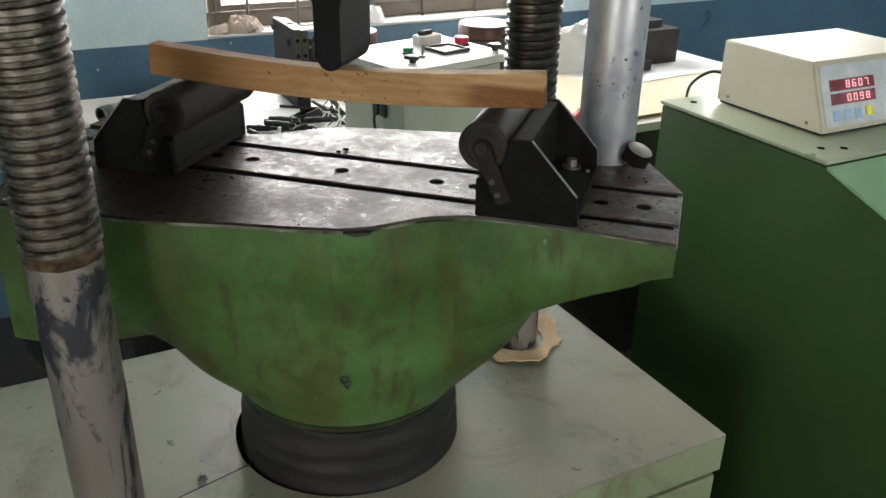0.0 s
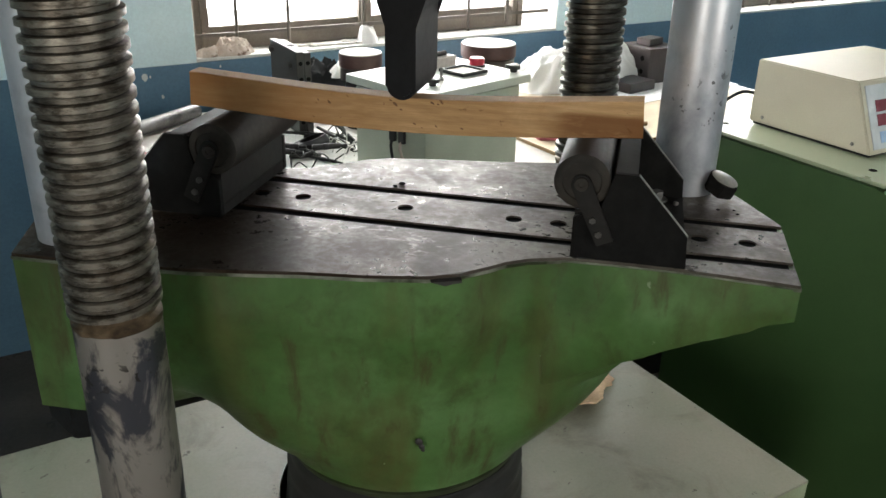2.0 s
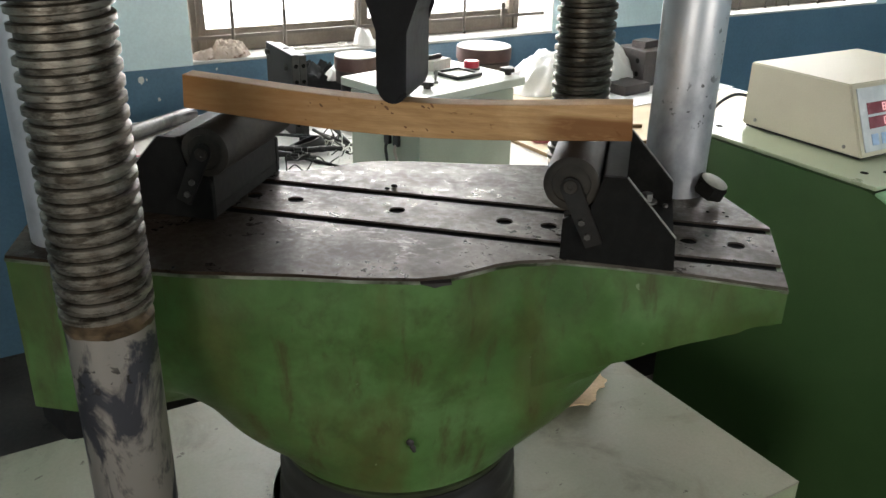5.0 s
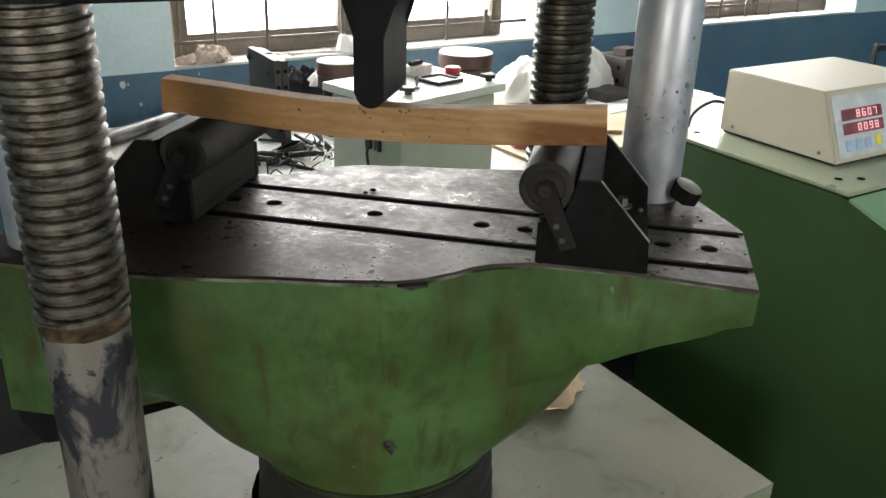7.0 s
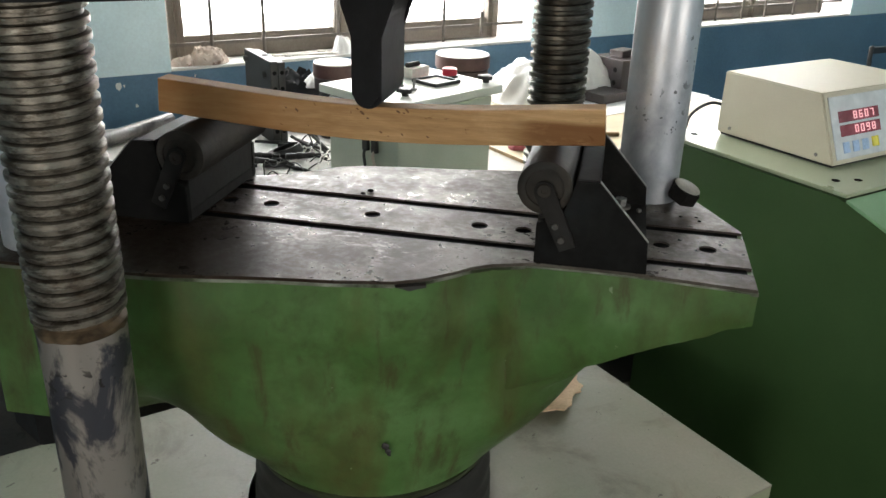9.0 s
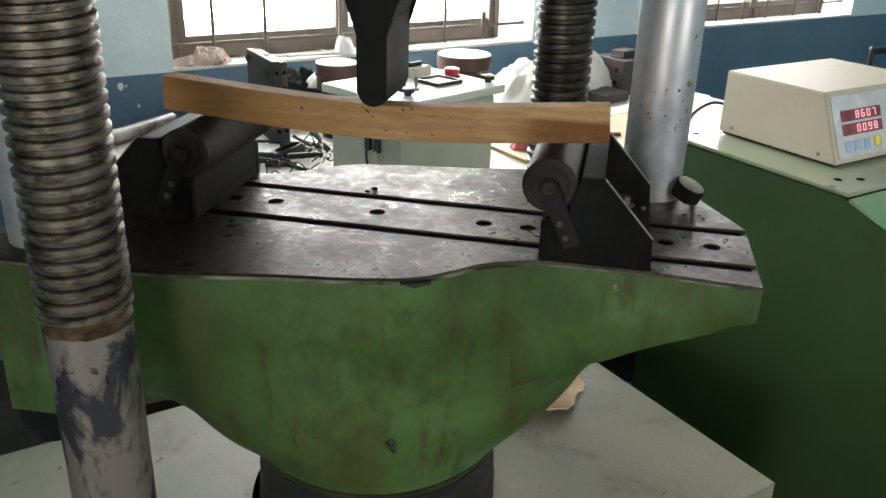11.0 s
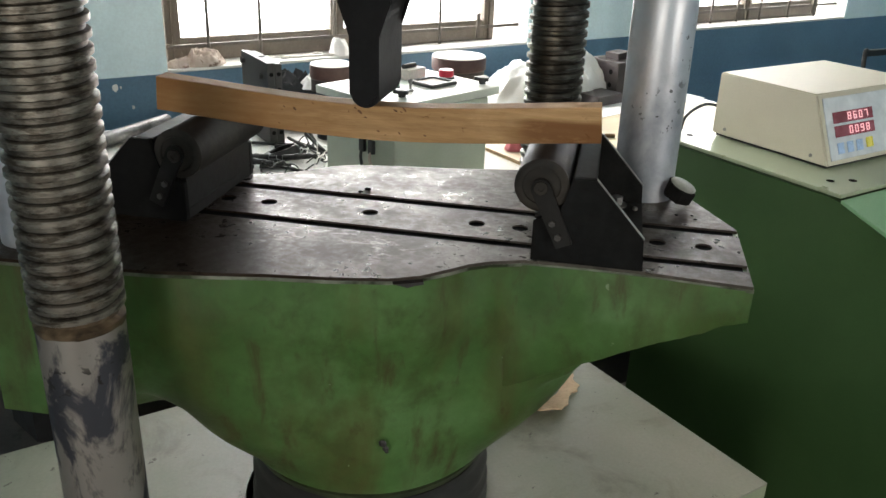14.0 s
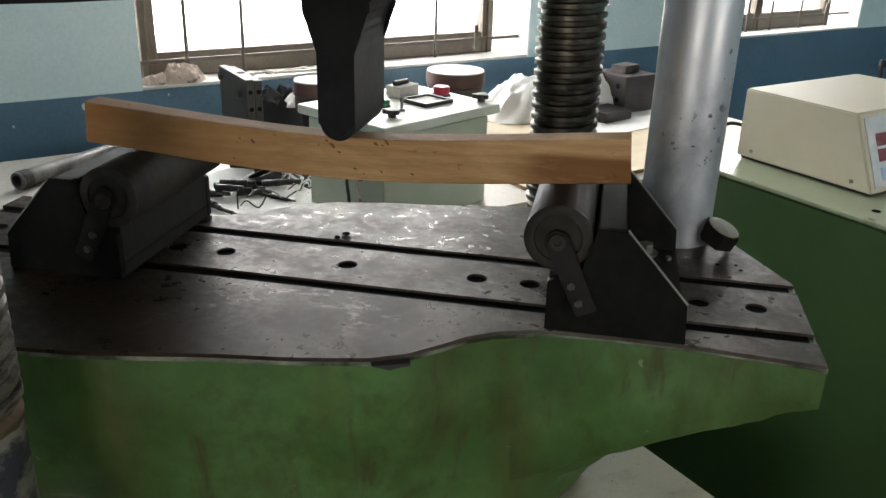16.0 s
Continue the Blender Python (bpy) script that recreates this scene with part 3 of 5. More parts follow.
def add_thread(bm, r, root, z0, z1, pitch, seg=64):
    """A helical thread with a flat crest and a sunk root."""
    # the notch above each crest draws the dark line of its contact shadow
    prof = [(r - 0.0010, 0.0), (r, 0.03), (r, 0.43), (r - 0.0009, 0.47), (root - 0.0025, 0.50), (root - 0.0025, 0.55), (root, 0.58), (root + 0.0004, 0.90), (root + 0.0020, 0.96), (r - 0.0016, 0.985)]
    q = len(prof)
    turns = int((z1 - z0) / pitch)
    cols = []
    for i in range(seg + 1):
        a = 2 * math.pi * i / seg
        col = []
        for k in range(turns):
            for rr, f in prof:
                z = z0 + pitch * (k + f + i / seg - 0.5)
                z = min(max(z, z0), z1)
                col.append((rr * math.cos(a), rr * math.sin(a), z))
        cols.append([bm.verts.new(p) for p in col])
    n = q * turns
    for i in range(seg):
        for k in range(n - 1):
            bm.faces.new((cols[i][k], cols[i + 1][k], cols[i + 1][k + 1], cols[i][k + 1]))
    bmesh.ops.remove_doubles(bm, verts=bm.verts, dist=0.00002)


def screw(u, v, mat, label, zt=1.050):
    p = onto(u, v, 0.434)
    th = thing("screw_column", p, 0, label, "screw column", "screw columns")
    top = 1.62
    bm = BM()
    add_thread(bm, 0.0645, 0.0580, zt + 0.010 - 0.434, top - 0.434, 0.0205)
    add_cyl(bm, (0, 0, zt + 0.005 - 0.434), (0, 0, top - 0.434), 0.0545, seg=48)
    part("thread", bm, mat, th, "", True)
    bm = BM()
    add_lathe(bm, [(0.0565, zt - 0.434 + 0.016), (0.0555, zt - 0.434 + 0.006), (0.060, zt - 0.434 + 0.002), (0.0625, zt - 0.434), (0.0625, zt - 0.434 - 0.006), (0.0612, zt - 0.434 - 0.009)], 56)
    for v_ in bm.verts:
        ang = math.atan2(v_.co.y, v_.co.x)
        lump = noise.noise(Vector((3 * math.cos(ang), 3 * math.sin(ang), v_.co.z * 40)))
        v_.co.x, v_.co.y = v_.co.x * (1 + 0.02 * lump), v_.co.y * (1 + 0.02 * lump)
        if v_.co.z < zt - 0.434 - 0.005:
            v_.co.z -= 0.005 * max(0.0, noise.noise(Vector((3 * math.cos(ang), 3 * math.sin(ang), 2.0))))
    part("collar", bm, RUST, th, "rust-stained collar below the thread", True)
    bm = BM()
    add_lathe(bm, [(0.0608, zt - 0.434 - 0.009), (0.0608, 0.2), (0.0608, 0.001)], 56)
    part("shaft", bm, SHAFT, th, "worn grey steel shaft with dull patches", True)


OUT = [(-0.545, -0.383), (-0.40, -0.376), (-0.245, -0.361), (-0.16, -0.343), (-0.075, -0.3245), (0.02, -0.310), (0.115, -0.288), (0.158, -0.266), (0.198, -0.229),
       (0.222, -0.203), (0.255, -0.181), (0.31, -0.160), (0.41, -0.1545), (0.50, -0.155), (0.672, -0.168), (0.672, -0.04), (0.672, 0.083), (0.603, 0.226)]
OUT = OUT + [(0.006 - u, -0.034 - v) for u, v in OUT]


def resample(pts, n):
    """n points evenly along the closed outline."""
    pts = [Vector((*p, 0)) for p in pts]
    seg = [(pts[(i + 1) % len(pts)] - p).length for i, p in enumerate(pts)]
    total, out, acc, i = sum(seg), [], 0.0, 0
    for k in range(n):
        s = total * k / n
        while acc + seg[i] < s:
            acc += seg[i]
            i += 1
        out.append(pts[i].lerp(pts[(i + 1) % len(pts)], (s - acc) / seg[i]))
    return out


TABLE_Z = 1.06


def machine_table():
    """Green casting, steel top plate with slots and holes, bellows, two columns: they rise together."""
    th = thing("machine_table", (TX, TY, 0), TURN, "green painted cast table with slotted steel top on black bellows", "machine table")
    n = 220
    edge = resample(OUT, n)
    cu, cv, neck, zn = 0.003, -0.017, 0.236, 0.588
    zt = TABLE_Z - 0.0055
    steps = 30

    def smooth(x):
        x = min(max(x, 0.0), 1.0)
        return x * x * (3 - 2 * x)

    bowl_r, bowl_z = (0.236, 0.25, 0.310, 0.377, 0.420, 0.448, 0.48), (0.588, 0.600, 0.668, 0.744, 0.805, 0.875, 1.05)
    rings = [[] for _ in range(steps + 3)]
    for p in edge:
        dx, dy = p.x - cu, p.y - cv
        rad = math.hypot(dx, dy)
        ca, sa = dx / rad, dy / rad
        # underside of the arm: shallow at the plain ends, deep at the column boss
        boss = smooth((dy * (1 if dx > 0 else -1) + 0.02) / 0.2)
        if dx > 0:
            boss *= 0.15
        far = smooth((rad - 0.38) / 0.16)
        za = (zt - 0.070 - 0.24 * max(0.0, 0.68 - rad)) * (1 - boss) + 0.772 * boss
        zb = 0.862 * (1 - boss) + 0.800 * boss
        if dx > 0.12:
            za, zb = max(za, zt - 0.05), 0.93
        z_low = float(np.interp(rad, bowl_r, bowl_z)) + 0.02
        z_a = za * far + min(z_low, zt - 0.06) * (1 - far)
        # front and back of the bowl: a slightly tapering wall
        front = 1 - far
        rings[0].append((p.x, p.y, zt))
        top = z_a * (1 - front) + (zt - 0.10) * front
        rings[1].append((p.x, p.y, (zt + top) / 2))
        for k in range(steps + 1):
            t = k / steps
            r1 = rad + (neck - rad) * t
            line = z_a + (zb - z_a) * min((rad - r1) / max(rad - 0.42, 0.02), 1.0) if rad > 0.42 else z_a
            z1 = min(line, float(np.interp(r1, bowl_r, bowl_z)))
            if t < 0.6:
                r2, z2 = rad + (rad * 0.845 - rad) * t / 0.6, zt - 0.10 + (0.715 - zt + 0.10) * t / 0.6
            else:
                q = (t - 0.6) / 0.4
                r2, z2 = rad * 0.845 + (neck - rad * 0.845) * smooth(q), 0.715 + (zn - 0.715) * q
            r, z = r1 * (1 - front) + r2 * front, z1 * (1 - front) + z2 * front
            rings[2 + k].append((cu + r * ca, cv + r * sa, z))
    for _ in range(2):
        for k in range(2, steps + 2):
            rings[k] = [tuple((a + 2 * m + c) / 4 for a, m, c in zip(rings[k - 1][i], rings[k][i], rings[k + 1][i])) if k > 2 else rings[k][i] for i in range(n)]
        for k in range(1, steps + 2):
            rings[k] = [(rings[k][i][0], rings[k][i][1], (rings[k][i - 1][2] + 2 * rings[k][i][2] + rings[k][(i + 1) % n][2]) / 4) for i in range(n)]
    for turn in range(18):
        for k in range(3, steps + 2):
            if turn < 1.5 * k:
                rings[k] = [tuple((a + 2 * m + c) / 4 for a, m, c in zip(rings[k][i - 1], rings[k][i], rings[k][(i + 1) % n])) for i in range(n)]
    # even out the bowl round its axis
    for k in range(6, steps + 2):
        q = np.array(rings[k])
        az, rr = np.arctan2(q[:, 1] - cv, q[:, 0] - cu), np.hypot(q[:, 0] - cu, q[:, 1] - cv)
        gap = lambda a: (a + math.pi) % (2 * math.pi) - math.pi
        width = np.abs(gap(np.roll(az, -1) - np.roll(az, 1))) + 1e-4
        wgt = np.exp(-0.5 * (gap(az[:, None] - az[None, :]) / radians(10)) ** 2) * width[None, :]
        wgt /= wgt.sum(1, keepdims=True)
        mix = min(max((k - 8) / 9, 0.0), 1.0)
        r_new, z_new = rr + mix * (wgt @ rr - rr), q[:, 2] + mix * (wgt @ q[:, 2] - q[:, 2])
        rings[k] = [(cu + a * math.cos(b_), cv + a * math.sin(b_), c) for a, b_, c in zip(r_new, az, z_new)]
    for k in range(3, steps + 3):
        rings[k] = [(b_[0], b_[1], min(b_[2], a[2] - 0.0004)) for a, b_ in zip(rings[k - 1], rings[k])]
    bm = BM()
    add_rings(bm, rings, True)
    # the free arm: a tapering slab that runs into the bowl
    front = sorted(p for p in OUT[:15] if p[0] > 0.15)
    sections = []
    for k in range(61):
        u = 0.185 + (0.6735 - 0.185) * k / 60
        vf = float(np.interp(u, [p[0] for p in front], [p[1] for p in front])) - 0.0016 + 0.07 * smooth((0.315 - u) / 0.13)
        low = 0.962 + 0.49 * (u - 0.607) if u < 0.607 else (0.962 + 0.6 * (u - 0.607) if u < 0.634 else 0.978 + 0.4 * (u - 0.634))
        low += 0.0035 * noise.noise(Vector((u * 16, 1.3, 0))) + 0.0025 * noise.noise(Vector((u * 60, 4.1, 0)))
        tip = smooth((u - 0.655) / 0.0185) * 0.004
        sections.append([(u, vf + tip, zt - 0.003), (u, vf + tip, (zt + low) / 2), (u, vf + tip, low + 0.012), (u, vf + 0.005, low + 0.003), (u, vf + 0.016, low), (u, 0.07, low + 0.004), (u, 0.07, zt - 0.003)])
    add_rings(bm, sections, True)
    part("casting", bm, GREEN, th, "green painted iron casting with brown oil streaks", True)
    lip = resample(OUT, 300)
    bm = BM()
    grow = lambda p, g, z: (cu + (p.x - cu) * g, cv + (p.y - cv) * g, z)
    add_rings(bm, [[grow(p, 0.99, zt - 0.0002) for p in lip], [grow(p, 1.003, zt + 0.0001) for p in lip], [grow(p, 1.003, zt - 0.0045) for p in lip], [grow(p, 0.999, zt - 0.0065) for p in lip]], False)
    part("casting_lip", bm, LIP, th, "scraped pale edge under the top plate", True)
    # top plate: the strips between the slots
    slots = [(-0.110, -0.083), (0.048, 0.076)]
    bands = [(-0.6, slots[0][0]), (slots[0][1], slots[1][0]), (slots[1][1], 0.6)]
    for j, (v0, v1) in enumerate(bands):
        bm = BM()
        fine = resample(OUT, 700)
        vs = [bm.verts.new((p.x, p.y, TABLE_Z)) for p in fine]
        bm.faces.new(vs)
        for co, no in (((0, v0, 0), (0, -1, 0)), ((0, v1, 0), (0, 1, 0))):
            bmesh.ops.bisect_plane(bm, geom=bm.verts[:] + bm.edges[:] + bm.faces[:], plane_co=co, plane_no=no, clear_outer=True)
        if j == 1:
            # holes: rebuild the strip from cells, each with a round opening
            us = [-0.604, -0.522, -0.28, -0.197, 0.003, 0.205, 0.285, 0.527, 0.606]
            ends = (min(v.co.x for v in bm.verts), max(v.co.x for v in bm.verts))
            bm.free()
            bm = BM()
            vm, w = (v0 + v1) / 2, (v1 - v0) / 2
            cuts = [ends[0]] + [(a + b) / 2 for a, b in zip(us, us[1:])] + [ends[1]]
            for c, u0, u1 in zip(us, cuts, cuts[1:]):
                m = 32
                outer, inner, deep = [], [], []
                for i in range(m):
                    a = 2 * math.pi * (i + 0.5) / m
                    ca, sa = math.cos(a), math.sin(a)
                    kx = ((u1 - c) / ca) if ca > 0 else ((u0 - c) / ca)
                    ky = w / abs(sa)
                    k = min(kx, ky)
                    outer.append((c + k * ca, vm + k * sa, TABLE_Z))
                    inner.append((c + 0.0152 * ca, vm + 0.0152 * sa, TABLE_Z))
                # corners pulled to the strip's corners
                for (x, y) in ((u0, v0), (u0, v1), (u1, v0), (u1, v1)):
                    best = min(range(m), key=lambda i: (outer[i][0] - x) ** 2 + (outer[i][1] - y) ** 2)
                    outer[best] = (x, y, TABLE_Z)
                deep = [(x, y, TABLE_Z - 0.005) for x, y, z in inner]
                add_rings(bm, [outer, inner, deep], False)
                add_rings(bm, [outer, [(x, y, TABLE_Z - 0.0054) for x, y, z in outer]], False)
        else:
            r = bmesh.ops.extrude_face_region(bm, geom=bm.faces[:])
            bmesh.ops.translate(bm, vec=(0, 0, -0.0054), verts=[g for g in r["geom"] if isinstance(g, bmesh.types.BMVert)])
        bmesh.ops.remove_doubles(bm, verts=bm.verts, dist=0.0004)
        part("top_strip", bm, STEEL, th, "dull brown-grey steel strip with bright scuffs")
    # black strips and discs stand in for the shade of deep slots and holes
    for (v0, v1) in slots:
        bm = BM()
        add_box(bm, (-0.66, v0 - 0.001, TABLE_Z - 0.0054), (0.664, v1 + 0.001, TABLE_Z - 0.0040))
        part("slot_shade", bm, HOLE, th, "black strip for the shade in the slot")
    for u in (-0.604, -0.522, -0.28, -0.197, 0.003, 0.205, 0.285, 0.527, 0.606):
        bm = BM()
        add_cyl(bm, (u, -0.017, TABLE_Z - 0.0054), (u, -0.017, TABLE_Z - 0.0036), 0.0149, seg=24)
        part("hole_shade", bm, HOLE, th, "black disc for the shade in a bolt hole")
    # chip in the edge, drip on the bowl, crumbs on the plate
    bm = BM()
    add_prism(bm, [(0.118, 0), (0.166, 0.001), (0.166, -0.003), (0.152, -0.0045), (0.140, -0.0075), (0.131, -0.004)], Matrix.Translation((0, -0.2890, zt)) @ Matrix.Rotation(radians(-0.0), 4, "Z") @ UP_Y, 0.012)
    bmesh.ops.rotate(bm, cent=(0.142, -0.283, zt), matrix=Matrix.Rotation(radians(22), 3, "Z"), verts=bm.verts)
    part("edge_chip", bm, JIGST, th, "dark chip in the paint edge")
    for du, dz, r in ((0.0, 0.0, 0.0075), (0.005, -0.010, 0.006), (0.007, -0.016, 0.004)):
        bm = BM()
        bmesh.ops.create_icosphere(bm, subdivisions=2, radius=r, matrix=Matrix.Translation((0.094 + du, -0.2535, 0.722 + dz)) @ Matrix.Diagonal((1, 0.35, 1, 1)))
        part("oil_drip", bm, JIGST, th, "dark oil drip", True)
    for u, v, r in ((-0.046, 0.083, 0.0045), (-0.036, 0.100, 0.006), (0.566, 0.13, 0.003), (0.60, 0.115, 0.003), (0.595, 0.135, 0.0025)):
        bm = BM()
        bmesh.ops.create_icosphere(bm, subdivisions=1, radius=r, matrix=Matrix.Translation((u, v, TABLE_Z + r * 0.5)) @ Matrix.Diagonal((1.3, 0.8, 0.6, 1)))
        part("crumb", bm, HOLE, th, "black crumb")
    # bellows round the ram
    bm = BM()
    prof = [(0.232, zn + 0.004), (0.236, zn - 0.004)]
    for k in range(22):
        z = zn - 0.010 - k * 0.0095
        prof.append((0.2375 + 0.0006 * k + (0.0022, 0.0004, 0.0030, 0.0012, 0.0002)[k * 2 % 5], z))
    prof += [(0.236, 0.36)]
    add_lathe(bm, prof, 80, (cu, cv, 0))
    for v_ in bm.verts:
        a = math.atan2(v_.co.y - cv, v_.co.x - cu)
        if v_.co.z < zn - 0.005:
            v_.co.z += 0.009 * math.sin(a + 2.2) + 0.007 * math.sin(3 * a + 0.8) * math.sin(v_.co.z * 45) + 0.003 * noise.noise(Vector((math.cos(a) * 2, math.sin(a) * 2, v_.co.z * 30)))
            g = 1 + 0.012 * noise.noise(Vector((math.cos(a) * 3, math.sin(a) * 3, v_.co.z * 22)))
            v_.co.x, v_.co.y = cu + (v_.co.x - cu) * g, cv + (v_.co.y - cv) * g
    part("bellows", bm, RUBBER, th, "folded black rubber bellows", True)
    # dark rim colour holds oil grime and the shade under the bowl
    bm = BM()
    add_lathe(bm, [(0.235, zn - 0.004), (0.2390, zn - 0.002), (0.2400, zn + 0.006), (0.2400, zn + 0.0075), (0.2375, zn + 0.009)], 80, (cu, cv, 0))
    part("casting_rim", bm, OILY_SHADE, th, "rim of the casting, dark with oil and painted shade", True)
    for cu_, cv_ in ((0.502, 0.247), (-0.498, -0.281)):
        bm = BM()
        add_lathe(bm, [(0.060, TABLE_Z - 0.01), (0.0605, TABLE_Z + 0.002), (0.0605, 2.4), (0.058, 2.41)], 56, (cu_, cv_, 0))
        part("column", bm, CHROME, th, "smooth ground steel column", True)
        s = 1 if cu_ > 0 else -1
        bx, by = cu_ + s * 0.088, cv_ - s * 0.008
        if s < 0:
            bm = BM()
            add_cyl(bm, (cu_, cv_, 0.70), (cu_, cv_, 0.775), 0.095, seg=6, bevel=0.006)
            part("column_nut", bm, BLACK, th)
            continue
        bx, by = 0.566, 0.204
        tilt = Matrix.Translation((bx, by, TABLE_Z + 0.0120)) @ Matrix.Rotation(radians(9), 4, "X") @ Matrix.Rotation(radians(22), 4, "Y")
        bm = BM()
        add_cyl(bm, (0, 0, 0), (0, 0, 0.030), 0.031, seg=6, bevel=0.0025)
        bmesh.ops.transform(bm, matrix=tilt, verts=bm.verts)
        part("clamp_bolt", bm, DARKSTEEL, th, "dark tilted hexagon clamp bolt beside the column")
        # paler disc paints the sky's reflection on the bolt's top
        bm = BM()
        add_lathe(bm, [(0.0268, 0.0295), (0.0268, 0.0305), (0.0258, 0.0312)], 32)
        bmesh.ops.transform(bm, matrix=tilt, verts=bm.verts)
        part("bolt_face", bm, BOLTSHEEN, th, "bolt top with the sky's reflection painted in grey", True)
    return th


def roller_support(side):
    """Black bracket with a roller; side +1 or -1 along the table."""
    th = thing("roller_support", (TX, TY, 0), TURN, "black steel bracket with a steel roller bolted on the table", "roller support", "roller supports")
    um = 0.012

    def U(x):
        return um + side * (x - um)

    va, vb = -0.157, 0.135
    z = TABLE_Z + 0.0005
    fl = lambda pts: [(U(x), y) for x, y in pts]
    bm = BM()
    add_prism(bm, fl([(0.3185, z), (0.5005, z), (0.4965, 1.1145), (0.413, 1.207), (0.377, 1.207), (0.362, 1.15), (0.3185, 1.130)]), pushed_y(va), 0.013, 0.0012)
    part("front_gusset", bm, DARKSTEEL, th)
    # back gusset, upright and foot take the paler steel for the skylight on them
    bm = BM()
    add_prism(bm, fl([(0.3185, z), (0.5005, z), (0.4965, 1.1145), (0.413, 1.207), (0.377, 1.207), (0.362, 1.15), (0.3185, 1.130)]), pushed_y(vb - 0.013), 0.013, 0.0012)
    part("back_gusset", bm, STRAPST, th)
    bm = BM()
    seat = [(0.3275 + 0.0475 * math.cos(radians(a)), 1.1862 + 0.0475 * math.sin(radians(a))) for a in (12, 0, -15, -30, -45, -60, -75, -90, -100)]
    add_prism(bm, fl([(0.3195, z + 0.0205), (0.412, z + 0.0205), (0.412, 1.205), (0.3775, 1.205)] + seat + [(0.3195, 1.136)]), pushed_y(va + 0.0132), vb - va - 0.0264, 0.001)
    part("upright", bm, STRAPST, th)
    bm = BM()
    add_prism(bm, fl([(0.3195, z), (0.4995, z), (0.4995, z + 0.02), (0.3195, z + 0.02)]), pushed_y(va + 0.0132), vb - va - 0.0264, 0.001)
    part("foot_plate", bm, STRAPST, th)
    ru, rz, r = U(0.3275), 1.1862 + 0.0024 * side, 0.0442
    bm = BM()
    prof = [(0.012, -0.151), (0.030, -0.151), (0.031, -0.154), (0.040, -0.154), (r, -0.151), (r, 0.131), (0.040, 0.134), (0.012, 0.134)]
    add_lathe(bm, prof, 48)
    bmesh.ops.transform(bm, matrix=Matrix.Translation((ru, 0, rz)) @ Matrix.Rotation(radians(-90), 4, "X"), verts=bm.verts)
    part("roller", bm, ROLLER, th, "worn steel roller", True)
    # strap from the roller's axle to two bolts
    ax, az, bx, bz = 0.3275, 1.1862, 0.372, 1.092
    d = Vector((bx - ax, bz - az)).normalized()
    nrm = Vector((-d.y, d.x))
    pts = []
    for k in range(9):
        a = math.pi * k / 8
        pts.append((ax + nrm.x * 0.0165 * math.cos(a) - d.x * 0.0165 * math.sin(a), az + nrm.y * 0.0165 * math.cos(a) - d.y * 0.0165 * math.sin(a)))
    pts += [(bx - nrm.x * 0.014, bz - nrm.y * 0.014), (bx + nrm.x * 0.014, bz + nrm.y * 0.014)]
    bm = BM()
    add_prism(bm, fl(pts), pushed_y(va - 0.0068), 0.0065, 0.0008)
    part("strap", bm, STRAPST, th)
    bm = BM()
    add_lathe(bm, [(0.002, -0.0095), (0.004, -0.0095), (0.0045, -0.011), (0.0105, -0.011), (0.0115, -0.0095), (0.0115, -0.006)], 24)
    bmesh.ops.transform(bm, matrix=Matrix.Translation((ru, va, rz)) @ Matrix.Rotation(radians(-90), 4, "X"), verts=bm.verts)
    part("axle_end", bm, ROLLER, th, "", True)
    for x, zz in ((0.3495, 1.131), (0.3605, 1.108)):
        bm = BM()
        add_cyl(bm, (U(x), va - 0.0068, zz), (U(x), va - 0.0128, zz), 0.0058, seg=6, bevel=0.0008)
        part("strap_bolt", bm, STRAPBOLT, th)
    p, q = Vector((0.4135, 1.2075)), Vector((0.497, 1.115))
    nn = Vector((q.y - p.y, p.x - q.x)).normalized() * -0.0012
    for vv in (va, vb - 0.013):
        bm = BM()
        add_prism(bm, fl([tuple(p), tuple(q), tuple(q + nn), tuple(p + nn)]), pushed_y(vv + 0.001), 0.0075)
        part("worn_edge", bm, EDGE, th, "scraped bright edge")
    for vv in (-0.095, 0.098):
        bm = BM()
        c = U(0.452)
        add_cyl(bm, (c, vv, z + 0.0202), (c, vv, z + 0.0235), 0.019, seg=28)
        add_cyl(bm, (c, vv, z + 0.0235), (c, vv, z + 0.038), 0.0115, seg=6, bevel=0.001)
        part("foot_bolt", bm, BOLT, th, "plain steel bolt and washer")
    bm = BM()
    add_cyl(bm, (U(0.486), 0.080, z + 0.0202), (U(0.486), 0.080, z + 0.0262), 0.0052, seg=10, bevel=0.0012)
    part("foot_screw", bm, BOLT, th, "small steel screw")
    return th


PUNCH_U, PUNCH_Z = 0.014, 1.275
BEAM_V, BEAM_T, BEAM_H = -0.062, 0.040, 0.0608


def sag(s):
    """Height of the beam's top over its middle, s along the beam from the punch."""
    L = 0.316
    a = abs(s)
    w = 0.0172
    if a < L:
        x = a / L
        return w * (1.5 * x * x - 0.5 * x ** 3)
    return w + (a - L) * w * 1.5 / L * 0.9


